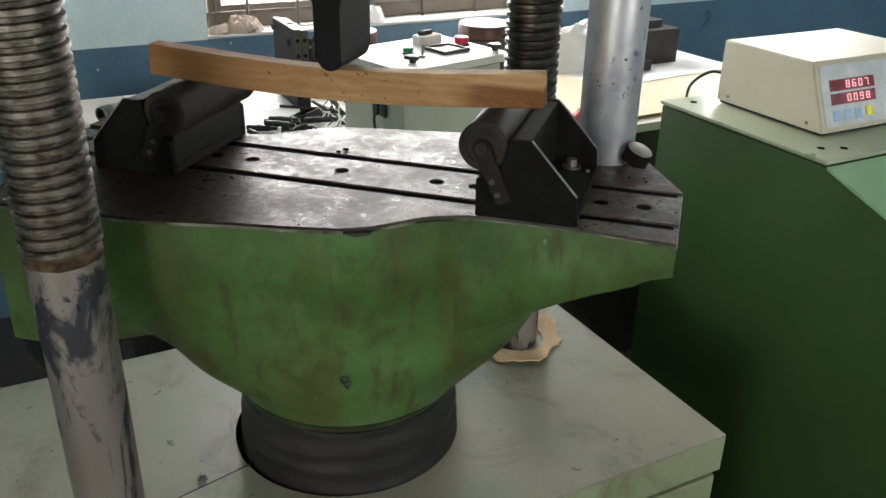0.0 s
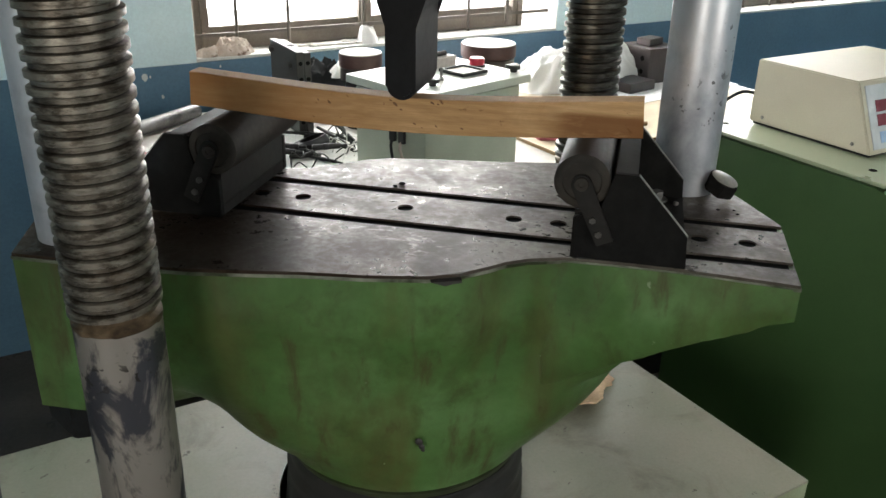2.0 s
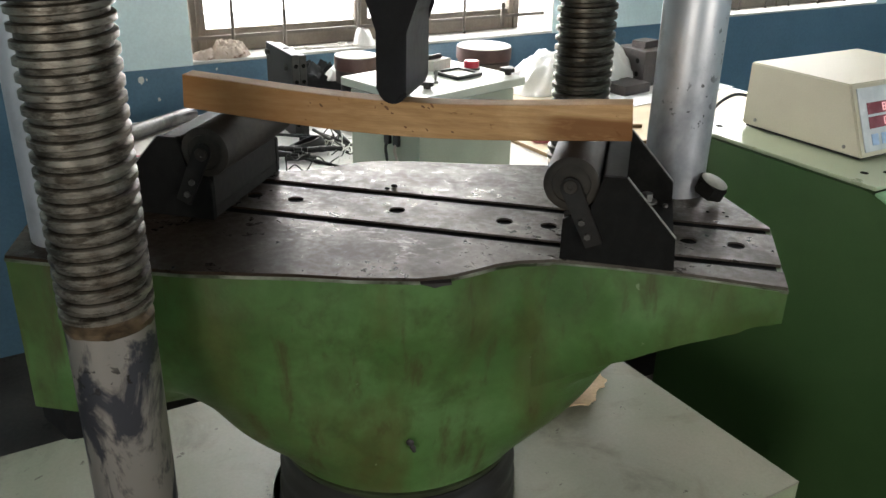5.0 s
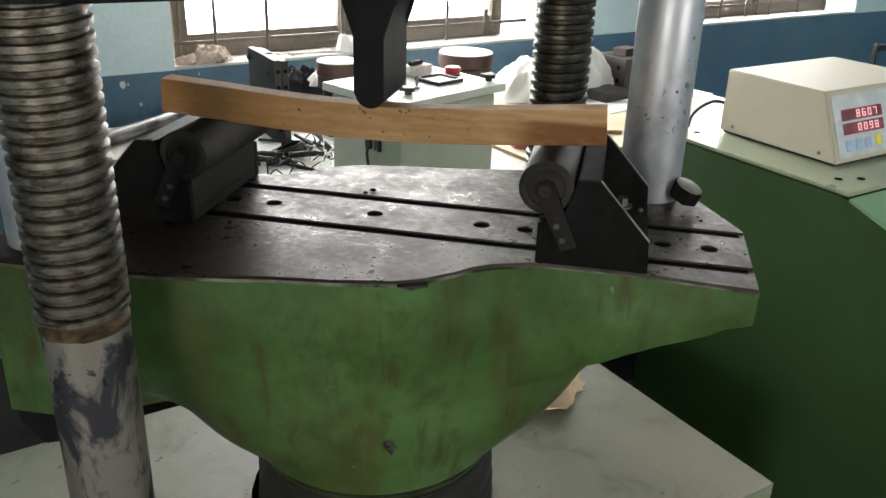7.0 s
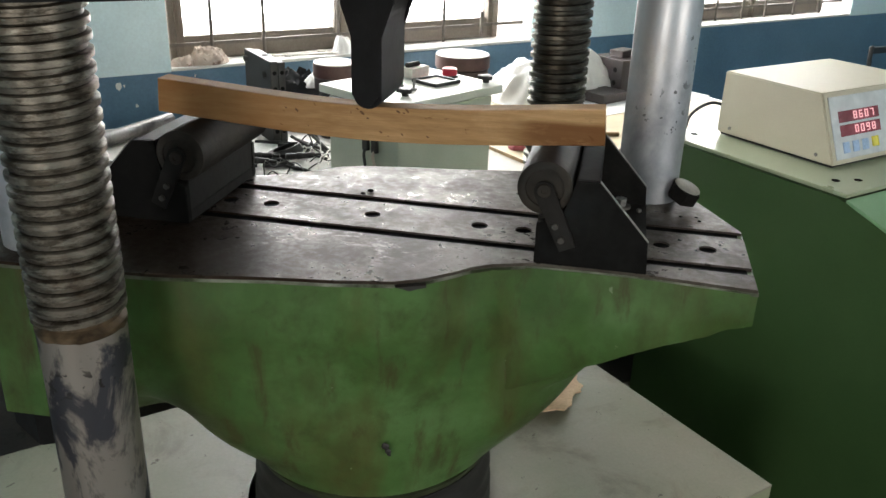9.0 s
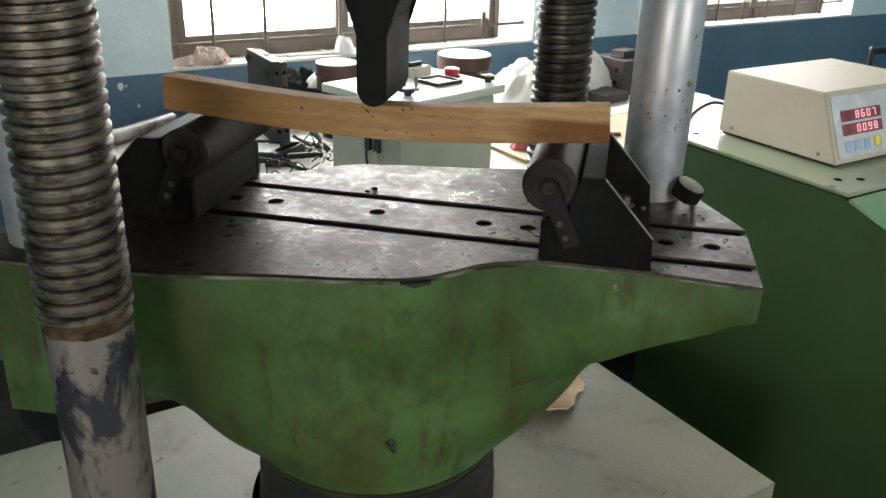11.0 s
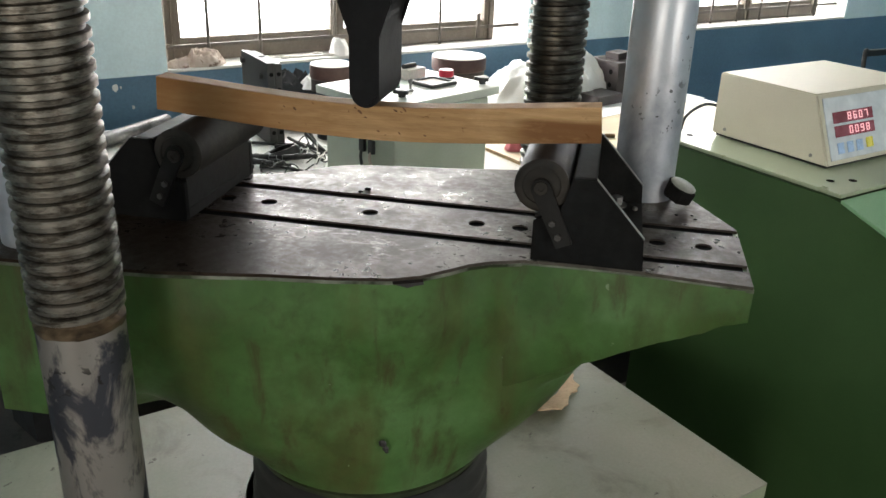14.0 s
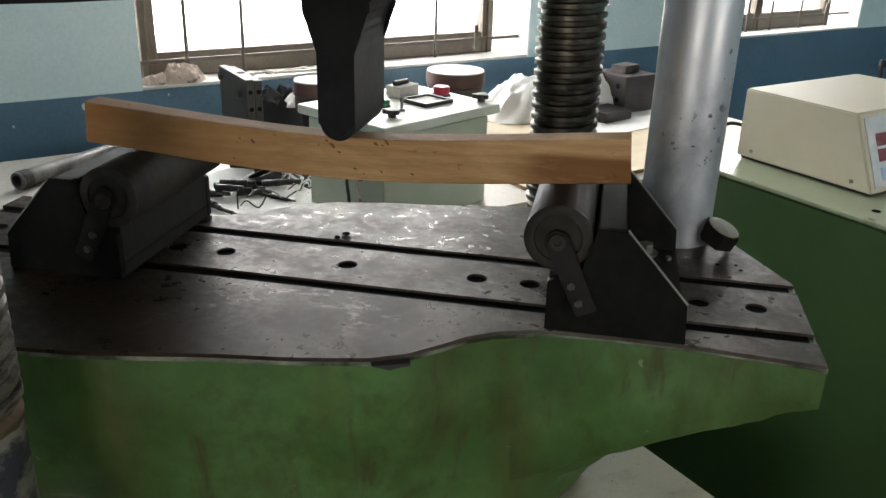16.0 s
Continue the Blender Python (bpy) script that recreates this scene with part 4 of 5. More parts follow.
def beam():
    th = thing("timber_beam", onto(PUNCH_U, 0, PUNCH_Z), TURN, ry=-0.43, label="light brown planed timber beam bent between two rollers", category="wooden beam")
    halves = []
    for s0, s1, label in ((0.0, -0.396, "half with a darker end"), (0.0, 0.394, "half with a dark stain over the roller")):
        bm = BM()
        n = 26
        rings = []
        for k in range(n + 1):
            s = s0 + (s1 - s0) * k / n
            z = sag(s)
            tilt = (sag(s + 0.002) - sag(s - 0.002)) / 0.004 if k else 0.0
            x1 = s + tilt * BEAM_H
            if k == 0:
                s = -0.0006 if s1 > 0 else 0.0006
            c = 0.0014
            z1 = z - BEAM_H
            rings.append([(s, BEAM_V + c, z), (s, BEAM_V, z - c), (x1, BEAM_V, z1 + c), (x1, BEAM_V + c, z1),
                          (x1, BEAM_V + BEAM_T - c, z1), (x1, BEAM_V + BEAM_T, z1 + c), (s, BEAM_V + BEAM_T, z - c), (s, BEAM_V + BEAM_T - c, z)])
        add_rings(bm, rings)
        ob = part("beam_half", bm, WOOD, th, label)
        halves.append(ob)
        rng = random.Random(17 if s1 > 0 else 18)
        marks = ((0.048, -0.006, 0.007), (0.058, -0.008, 0.004), (0.064, -0.004, 0.008), (0.017, -0.044, 0.006), (0.030, -0.050, 0.003), (0.055, -0.046, 0.005), (0.10, -0.048, 0.005)) if s1 > 0 else \
            ((-0.016, -0.012, 0.009), (-0.024, -0.006, 0.005), (-0.006, -0.021, 0.005), (-0.135, -0.020, 0.007), (-0.155, -0.018, 0.004), (-0.115, -0.045, 0.002), (-0.27, -0.030, 0.002), (-0.33, -0.020, 0.002))
        for mx, mz, size in marks:
            size *= 0.75
            bm = BM()
            k = 9
            lean = rng.uniform(-0.9, -0.2)
            pts = []
            for i in range(k):
                a = 2 * math.pi * i / k
                x, z = size * rng.uniform(0.6, 1.0) * math.cos(a), size * 0.42 * rng.uniform(0.6, 1.0) * math.sin(a)
                pts.append((mx + x * math.cos(lean) - z * math.sin(lean), mz + sag(mx) + x * math.sin(lean) + z * math.cos(lean)))
            add_prism(bm, pts, pushed_y(BEAM_V - 0.0003), 0.0006)
            part("nick", bm, NICK, ob, "dark nick in the wood")
    return halves


def crosshead():
    th = thing("crosshead", (TX, TY, 0), TURN, "black cast crosshead carried by the two screws", "crosshead")
    z0 = 1.499
    bm = BM()
    a, b = Vector((-0.284, -0.500)), Vector((0.290, 0.466))
    d = (b - a).normalized()
    nr = Vector((-d.y, d.x))
    pts = []
    for c, s in ((a, 1), (b, -1)):
        for k in range(17):
            t = math.pi * k / 16
            p = c + nr * (0.155 * math.cos(t) * s) - d * (0.155 * math.sin(t) * s)
            pts.append((p.x, p.y))
        # unseen bulge between the screws, added to keep ceiling light off the table
        for k in range(1, 12):
            q = k / 12
            p = c.lerp(b if s > 0 else a, q) - nr * s * (0.155 + 0.19 * math.sin(math.pi * q) ** 2)
            pts.append((p.x, p.y))
    add_prism(bm, pts, Matrix.Translation((0, 0, z0)), 0.30, 0.02)
    part("body", bm, BLACK, th)
    # bending nose under it
    bm = BM()
    half, r = 0.026, 0.026
    outline = []
    for k in range(13):
        t = math.pi * (1 + k / 12)
        outline.append((PUNCH_U + half * math.cos(t), PUNCH_Z + r + r * math.sin(t)))
    outline += [(PUNCH_U + half, 1.395), (PUNCH_U + half + 0.003, 1.425), (PUNCH_U + half + 0.012, 1.450), (PUNCH_U + half + 0.026, 1.472), (PUNCH_U + half + 0.034, z0 + 0.002),
                (PUNCH_U - half - 0.034, z0 + 0.002), (PUNCH_U - half - 0.026, 1.472), (PUNCH_U - half - 0.012, 1.450), (PUNCH_U - half - 0.003, 1.425), (PUNCH_U - half, 1.395)]
    add_prism(bm, outline, pushed_y(-0.088), 0.15, 0.007)
    part("bending_nose", bm, BLACK, th, "black rounded bending nose")
    return th


machine_base()
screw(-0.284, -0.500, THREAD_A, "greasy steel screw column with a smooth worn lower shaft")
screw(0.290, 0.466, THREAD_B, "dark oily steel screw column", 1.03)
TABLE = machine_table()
SUPPORTS = [roller_support(1), roller_support(-1)]
HALVES = beam()
crosshead()


def cardboard():
    rng = random.Random(4)
    bm = BM()
    n = 56
    c = onto(0.290, 0.466)
    lo, hi = [], []
    for i in range(n):
        a = 2 * math.pi * i / n
        w = 1 + 0.1 * math.sin(3 * a + 1) + 0.05 * math.sin(7 * a) + 0.045 * rng.uniform(-1, 1)
        lo.append((0.078 * math.cos(a), 0.078 * math.sin(a), 0.004 + 0.004 * math.sin(2 * a)))
        hi.append((0.130 * w * math.cos(a), 0.130 * w * math.sin(a), 0.003 + 0.016 * math.sin(1.5 * a + 1) ** 2 * (0.6 + 0.4 * rng.random())))
    mid = [tuple(p * 0.5 + q * 0.5 for p, q in zip(a, b)) for a, b in zip(lo, hi)]
    top = [[(x, y, z + 0.004) for x, y, z in r] for r in (lo, mid, hi)]
    bot = [[(x, y, z) for x, y, z in r] for r in (hi, mid, lo)]
    add_rings(bm, top + bot + top[:1], False)
    single("cardboard_collar", bm, CARD, (c[0], c[1], 0.434), 0, "torn piece of brown cardboard round the screw foot", "cardboard", smooth=True)


cardboard()


# ---- control cabinet and display ----
def control_cabinet():
    th = thing("control_cabinet", (0, 0, 0), 0, "dark green steel control cabinet with pale green top", "cabinet")
    x0, x1, y0, y1, z = 1.950, 3.0, 1.480, 2.146, 0.912
    bm = BM()
    prof = [(y1, FLOOR), (y1, z - 0.012), (y0 + 0.03, z - 0.012), (y0, z - 0.0240), (y0 - 0.42, z - 0.167), (y0 - 0.42, FLOOR)]
    add_prism(bm, prof, Matrix.Translation((x0, 0, 0)) @ UP_X, x1 - x0, 0.006)
    part("body", bm, CABGREEN, th)
    bm = BM()
    add_box(bm, (x0 - 0.004, y0 - 0.001, z - 0.0118), (x1 + 0.004, y1 + 0.004, z), 0.004)
    part("top", bm, CABTOP, th, "pale green enamelled top")
    bm = BM()
    add_prism(bm, [(y0 - 0.002, z - 0.0235), (y0 - 0.002, z - 0.014), (y0 - 0.44, z - 0.1634), (y0 - 0.44, z - 0.1732)], Matrix.Translation((x0 - 0.004, 0, 0)) @ UP_X, x1 - x0 + 0.008, 0.002)
    part("console", bm, CONSOLE, th, "sloping light green console")
    # black discs for the shade inside screw holes
    for x, y in ((2.025, 1.568), (2.085, 1.540), (2.03, 2.085)):
        bm = BM()
        add_cyl(bm, (x, y, z + 0.0002), (x, y, z + 0.0012), 0.011, seg=20)
        part("screw_hole_shade", bm, HOLE, th)


SEG = {"0": "abcdef", "1": "bc", "2": "abged", "3": "abgcd", "4": "fgbc", "5": "afgcd", "6": "afgedc", "7": "abc", "8": "abcdefg", "9": "abcdfg"}


def digit(bm, ch, x, z, w, h, t, y):
    pos = {"a": (0, h - t, w, h), "d": (0, 0, w, t), "g": (0, h / 2 - t / 2, w, h / 2 + t / 2), "f": (0, h / 2, t, h), "e": (0, 0, t, h / 2), "b": (w - t, h / 2, w, h), "c": (w - t, 0, w, h / 2)}
    for s in SEG[ch]:
        a, b, c, d = pos[s]
        add_box(bm, (x + a, y - 0.0012, z + b), (x + c, y, z + d))


def display_unit():
    z0, z1 = 0.914, 1.115
    xa, xb, yb, yt, yf = 2.10, 2.62, 2.058, 1.712, 1.632
    th = thing("display_unit", (0, 0, 0), 0, "cream metal display unit with red digits on the cabinet", "display unit")
    bm = BM()
    add_prism(bm, [(yb, z0 + 0.008), (yb, z1), (yt, z1), (yf, z0 + 0.008)], Matrix.Translation((xa, 0, 0)) @ UP_X, xb - xa, 0.004)
    part("housing", bm, CREAM, th)
    # black slab put in for the shade of the gap under the housing
    bm = BM()
    add_box(bm, (xa + 0.01, yf + 0.012, z0), (xb - 0.01, yb - 0.01, z0 + 0.007))
    part("gap_shade", bm, BLACKPL, th)
    slope = math.degrees(math.atan2(yt - yf, z1 - z0 - 0.008))
    face = Matrix.Translation((xa, yf, z0 + 0.008)) @ Matrix.Rotation(radians(-slope), 4, "X")
    H = math.hypot(yt - yf, z1 - z0 - 0.008)

    def put(name, bm, mat, label=""):
        bmesh.ops.transform(bm, matrix=face, verts=bm.verts)
        return part(name, bm, mat, th, label)

    bm = BM()
    add_box(bm, (0.018, -0.004, 0.014), (0.50, -0.0005, H - 0.014), 0.0012)
    put("fascia", bm, FACIA, "white plastic front film")
    for z, txt in ((0.118, "8607"), (0.078, "0098")):
        bm = BM()
        add_box(bm, (0.05, -0.006, z), (0.24, -0.0042, z + 0.033), 0.001)
        put("display_window", bm, LEDWIN, "red display window")
        for i, ch in enumerate(txt):
            bm = BM()
            digit(bm, ch, 0.225 - 0.027 * (len(txt) - i), z + 0.006, 0.0155, 0.022, 0.0032, -0.0062)
            put("digit", bm, LED, "glowing red digit")
    for i in range(3):
        bm = BM()
        add_box(bm, (0.052 + i * 0.045, -0.0062, 0.030), (0.082 + i * 0.045, -0.0042, 0.062), 0.001)
        put("key", bm, KEYBLUE, "pale blue membrane key")
    bm = BM()
    add_box(bm, (0.19, -0.0062, 0.034), (0.218, -0.0042, 0.064), 0.004)
    put("key", bm, KEYYEL, "yellow membrane key")
    for y, z in ((yb - 0.05, z0 + 0.028), (yf + 0.06, z0 + 0.028)):
        bm = BM()
        add_cyl(bm, (xa, y, z), (xa - 0.003, y, z), 0.0055, seg=16, bevel=0.0008)
        part("case_screw", bm, BOLT, th)
    bm = BM()
    add_tube(bm, catmull([(xa + 0.03, yb + 0.001, 1.0), (xa + 0.01, yb + 0.05, 1.0), (xa - 0.03, yb + 0.085, 0.96), (xa - 0.045, yb + 0.09, 0.90), (xa - 0.04, yb + 0.10, 0.7)], 6), 0.005)
    part("mains_cable", bm, BLACKPL, th, "black cable", True)


control_cabinet()
display_unit()

# ---- workbench and what lies on it ----
BZ = 0.68


def workbench():
    th = thing("workbench", (0, 0, 0), 0, "long workbench with pale scuffed top and dark grimy sides", "workbench")
    x0, x1, y0, y1 = 0.22, 3.32, 2.56, 3.80
    bm = BM()
    add_box(bm, (x0, y0, BZ - 0.035), (x1, y1, BZ), 0.003)
    part("top", bm, BENCH, th)
    bm = BM()
    add_box(bm, (x0 + 0.03, y0 + 0.04, FLOOR), (x1 - 0.03, y0 + 0.08, BZ - 0.036))
    part("front_panel", bm, BENCHSIDE, th, "dark grimy front")
    for x in (x0 + 0.03, x1 - 0.07):
        bm = BM()
        add_box(bm, (x, y0 + 0.082, FLOOR), (x + 0.04, y1 - 0.04, BZ - 0.036))
        part("end_panel", bm, BENCHSIDE, th)


workbench()


def plywood():
    bm = BM()
    add_box(bm, (0, 0, 0), (1.46, 1.0, 0.014), 0.001)
    ob = single("plywood_board", bm, [PLY, PLYEDGE], (1.80, 2.60, BZ + 0.0005), 2.0, "pale plywood board lying on the bench", "board")
    for p in ob.data.polygons:
        p.material_index = 0 if abs(p.normal.z) > 0.5 else 1


def sheet(name, at, w, h, turn, mat, label, category, seed=1, lift=0.004):
    """A thin limp sheet with small waves."""
    rng = random.Random(seed)
    bm = BM()
    n = 14
    ph = [rng.uniform(0, 6) for _ in range(4)]
    grid = []
    for z0 in (0.0, 0.0012):
        grid.append([[bm.verts.new((w * (i / n - 0.5), h * (j / n - 0.5), z0 + lift * (1.1 + math.sin(5 * i / n + ph[0]) * math.sin(6 * j / n + ph[1])) * 0.5)) for j in range(n + 1)] for i in range(n + 1)])
    lo, hi = grid
    for i in range(n):
        for j in range(n):
            bm.faces.new((hi[i][j], hi[i + 1][j], hi[i + 1][j + 1], hi[i][j + 1]))
            bm.faces.new((lo[i][j], lo[i][j + 1], lo[i + 1][j + 1], lo[i + 1][j]))
    for i in range(n):
        for a, c in ((0, 1), (n, -1)):
            bm.faces.new((lo[i][a], lo[i + 1][a], hi[i + 1][a], hi[i][a]))
            bm.faces.new((lo[a][i], hi[a][i], hi[a][i + 1], lo[a][i + 1]))
    return single(name, bm, mat, at, turn, label, category, smooth=True)


def crumple(name, at, size, mat, label, category, seed, turn=0.0, n=46, folds=1.0):
    """A crumpled cloth heap: a folded height field over a thin skirt."""
    rng = random.Random(seed)
    off = Vector((rng.uniform(0, 50), rng.uniform(0, 50), 0))
    w, d, h = size
    peaks = [(rng.uniform(-0.62, 0.62), rng.uniform(-0.5, 0.5), q) for q in (1.05, 0.8, 0.7, 0.6, 0.5, 0.45)]
    bm = BM()
    top = []
    for i in range(n + 1):
        row = []
        for j in range(n + 1):
            x, y = i / n * 2 - 1, j / n * 2 - 1
            r = math.hypot(x, y)
            a = math.atan2(y, x)
            lim = 0.82 + 0.16 * noise.noise(Vector((math.cos(a) * 1.6, math.sin(a) * 1.6, seed)))
            body = max(0.0, 1 - (r / lim) ** 2)
            p = Vector((x * 2.2, y * 2.2, 0)) + off
            z = 0.10
            for px, py, ph in peaks:
                ex, ey = x - px, y - py
                e = math.hypot(ex, ey)
                th = Vector((ex, ey, 0)) / max(e, 1e-4) * 3.2 + Vector((px * 9, py * 9, seed))
                reach = 0.72 * max(1 + 0.95 * noise.noise(th) * folds, 0.35)
                z = (z ** 4 + (0.80 * ph * max(0.0, 1 - (e / reach) ** 1.5)) ** 5) ** 0.2
            z = min(z, 1.0) * min(1.0, body * 1.7) ** 0.9 + 0.10 * folds * abs(noise.noise(p * 1.7)) * body
            z *= 0.80 + 0.26 * (1 - abs(noise.noise(p * 1.1 + Vector((3, 1, 7))))) ** 2.5 + 0.10 * (1 - abs(noise.noise(p * 2.6))) ** 3
            k = min(1.0, lim / max(r, 1e-6))
            jx, jy = noise.noise(p * 2) * 0.05, noise.noise(p * 2 + Vector((9, 9, 9))) * 0.05
            row.append(bm.verts.new(((x * k + jx) * w / 2, (y * k + jy) * d / 2, max(z, 0.0) * h + 0.002)))
        top.append(row)
    for i in range(n):
        for j in range(n):
            bm.faces.new((top[i][j], top[i + 1][j], top[i + 1][j + 1], top[i][j + 1]))
    r = bmesh.ops.extrude_face_region(bm, geom=bm.faces[:])
    for g in r["geom"]:
        if isinstance(g, bmesh.types.BMVert):
            g.co.z = 0.0005
    return single(name, bm, mat, at, turn, label, category, smooth=True)


def panel_box():
    """Small electrical box with a lid full of controls."""
    th = thing("electrical_box", (1.178, 2.506, BZ), 13.2, "pale green steel electrical box with switches on its white lid", "electrical box")
    w, d, h = 0.487, 0.40, 0.32
    bm = BM()
    add_box(bm, (0.024, 0.030, 0.0), (w - 0.024, d - 0.024, h - 0.04), 0.004)
    part("body", bm, PANELPAINT, th)
    bm = BM()
    add_box(bm, (0.028, 0.034, h - 0.0398), (w - 0.03, d - 0.03, h - 0.0292))
    part("gasket", bm, BLACKPL, th, "dark rubber gasket")
    bm = BM()
    add_box(bm, (0, 0, h - 0.029), (w, d, h), 0.005)
    part("lid", bm, LIDPAINT, th, "white enamelled lid")

    def button(x, y, r, hh, mat, name, label):
        bm = BM()
        add_cyl(bm, (x, y, h), (x, y, h + 0.006), r * 1.15, seg=24)
        rim = part(name + "_ring", bm, BLACKPL, th)
        bm = BM()
        add_cyl(bm, (x, y, h + 0.0062), (x, y, h + hh), r, seg=28, bevel=0.003)
        part(name, bm, mat, th, label, True)

    button(0.176, 0.200, 0.019, 0.024, GREENPL, "push_button", "green push button")
    button(0.430, 0.205, 0.027, 0.030, REDPL, "push_button", "red push button")
    for x, y in ((0.105, 0.085), (0.462, 0.060)):
        bm = BM()
        add_lathe(bm, [(0.012, h), (0.012, h + 0.010), (0.022, h + 0.012), (0.024, h + 0.017), (0.022, h + 0.024), (0.012, h + 0.026)], 24, (x, y, 0))
        for k in range(3):
            a = 2.1 * k + 0.4
            add_cyl(bm, (x + 0.02 * math.cos(a), y + 0.02 * math.sin(a), h + 0.012), (x + 0.02 * math.cos(a), y + 0.02 * math.sin(a), h + 0.025), 0.009, seg=12)
        part("knob", bm, BLACKPL, th, "black lobed knob", True)
    bm = BM()
    add_cyl(bm, (0.18, 0.125, h), (0.18, 0.125, h + 0.008), 0.012, seg=6)
    add_cyl(bm, (0.18, 0.125, h + 0.008), (0.186, 0.128, h + 0.040), 0.004, 0.006, seg=12)
    part("toggle_switch", bm, BOLT, th, "bright metal toggle switch", True)
    x0, x1, y0, y1 = 0.262, 0.382, 0.105, 0.222
    for lo, hi in (((x0, y0, h), (x1, y0 + 0.012, h + 0.012)), ((x0, y1 - 0.012, h), (x1, y1, h + 0.012)), ((x0, y0 + 0.0122, h), (x0 + 0.012, y1 - 0.0122, h + 0.012)), ((x1 - 0.012, y0 + 0.0122, h), (x1, y1 - 0.0122, h + 0.012))):
        bm = BM()
        add_box(bm, lo, hi, 0.001)
        part("meter_bezel", bm, BLACKPL, th, "black meter bezel strip")
    bm = BM()
    add_box(bm, (x0 + 0.0122, y0 + 0.0122, h + 0.0002), (x1 - 0.0122, y1 - 0.0122, h + 0.006))
    part("meter_face", bm, DRUMTOP, th, "pale meter face")
    for x in (0.0, 0.045):
        bm = BM()
        add_box(bm, (0.010, 0.12 + x, h - 0.185), (0.0238, 0.145 + x, h - 0.140), 0.003)
        part("cable_gland", bm, BLACKPL, th)
        bm = BM()
        add_tube(bm, catmull([(0.014, 0.132 + x, h - 0.18), (0.006, 0.130 + x, h - 0.20), (0.004, 0.11 + 1.2 * x, h - 0.25), (-0.02, 0.09 + x, 0.012), (-0.08, 0.05 + 2 * x, 0.006)], 6), 0.005)
        part("cable", bm, BLACKPL if x else TANCLOTH, th, "", True)
    sw = thing("limit_switch", (1.178 + 0.974 * 0.335 - 0.228 * 0.285, 2.506 + 0.228 * 0.335 + 0.974 * 0.285, BZ + h), 20, "small white metal switch box with a lever on the lid", "switch box")
    bm = BM()
    add_box(bm, (-0.05, -0.03, 0), (0.045, 0.03, 0.036), 0.003)
    part("case", bm, DRUMTOP, sw)
    bm = BM()
    add_cyl(bm, (-0.045, 0, 0.043), (0.02, 0, 0.043), 0.009, seg=14, bevel=0.002)
    part("plunger", bm, RODM, sw)


def drill_jig():
    th = thing("drill_jig", (1.073, 3.302, BZ), -2, "dark steel upright block with rows of drilled holes", "steel block")
    bm = BM()
    add_box(bm, (0, 0, 0), (0.029, 0.31, 0.318), 0.003)
    part("plate", bm, JIGST, th)
    bm = BM()
    add_box(bm, (0.030, 0, 0), (0.058, 0.30, 0.314), 0.003)
    part("plate", bm, JIGST, th)
    # drilled holes are black discs, their inner shade as colour
    for x in (0.0155, 0.0445):
        for z in (0.275, 0.215, 0.05, 0.11):
            bm = BM()
            add_cyl(bm, (x, -0.0012, z), (x, 0.001, z), 0.008, seg=16)
            part("drilled_hole_shade", bm, HOLE, th)
    for y, z in ((0.06, 0.26), (0.27, 0.285)):
        bm = BM()
        add_cyl(bm, (-0.0145, y, z), (-0.0002, y, z), 0.014, seg=6, bevel=0.002)
        part("side_bolt", bm, JIGST, th)
    # black disc for the shade in the hole on top
    bm = BM()
    add_cyl(bm, (0.029, 0.14, 0.3182), (0.029, 0.14, 0.3195), 0.014, seg=20)
    part("top_hole_shade", bm, HOLE, th)


def abrasive_disc(at, r, z0, z1, base_r, label):
    th = thing("grinding_disc", (at[0], at[1], BZ), 0, label, "grinding disc", "grinding discs")
    bm = BM()
    add_lathe(bm, [(base_r, 0), (base_r, z0 - BZ - 0.002), (base_r * 0.9, z0 - BZ)], 40)
    part("hub", bm, BLACKPL, th, "dark hub", True)
    zm = (z0 + z1) / 2
    bm = BM()
    add_lathe(bm, [(r * 0.93, z0 - BZ + 0.0005), (r * 0.95, z0 - BZ + 0.006), (r * 0.95, zm - BZ - 0.004), (r * 0.9, zm - BZ - 0.0005)], 48)
    part("lower_disc", bm, BLOCKST, th, "", True)
    bm = BM()
    add_lathe(bm, [(r * 0.96, zm - BZ), (r, zm - BZ + 0.004), (r, z1 - BZ - 0.004), (r * 0.985, z1 - BZ)], 48)
    part("upper_disc", bm, DRUMSIDE, th, "red-brown disc", True)
    bm = BM()
    add_lathe(bm, [(r * 0.97, z1 - BZ + 0.0003), (r * 0.97, z1 - BZ + 0.003), (r * 0.96, z1 - BZ + 0.004)], 48)
    part("facing", bm, DRUMTOP, th, "pale worn facing", True)


def steel_blocks():
    th = thing("drilled_block", (2.86, 3.30, BZ + 0.016), 0, "brown steel block with four bolt holes", "steel block")
    bm = BM()
    add_box(bm, (0, 0, 0), (0.20, 0.21, 0.168), 0.004)
    part("block", bm, BLOCKST, th)
    # black discs paint the shade of four bolt holes
    for y in (0.05, 0.155):
        for z in (0.055, 0.118):
            bm = BM()
            add_cyl(bm, (-0.0012, y, z), (0.001, y, z), 0.0125, seg=18)
            part("bolt_hole_shade", bm, HOLE, th)
    bm = BM()
    add_box(bm, (-0.055, -0.04, 0), (0.055, 0.04, 0.034), 0.004)
    single("packing_block", bm, BLOCKST, (2.955, 3.41, BZ + 0.1845), 12, "small dark steel block lying on the drilled block", "steel block")
    bm = BM()
    add_box(bm, (-0.09, -0.07, 0), (0.09, 0.07, 0.045), 0.004)
    single("packing_block", bm, BLOCKST, (2.73, 3.27, BZ + 0.016), 8, "low brown steel block lying on the plywood", "steel block")


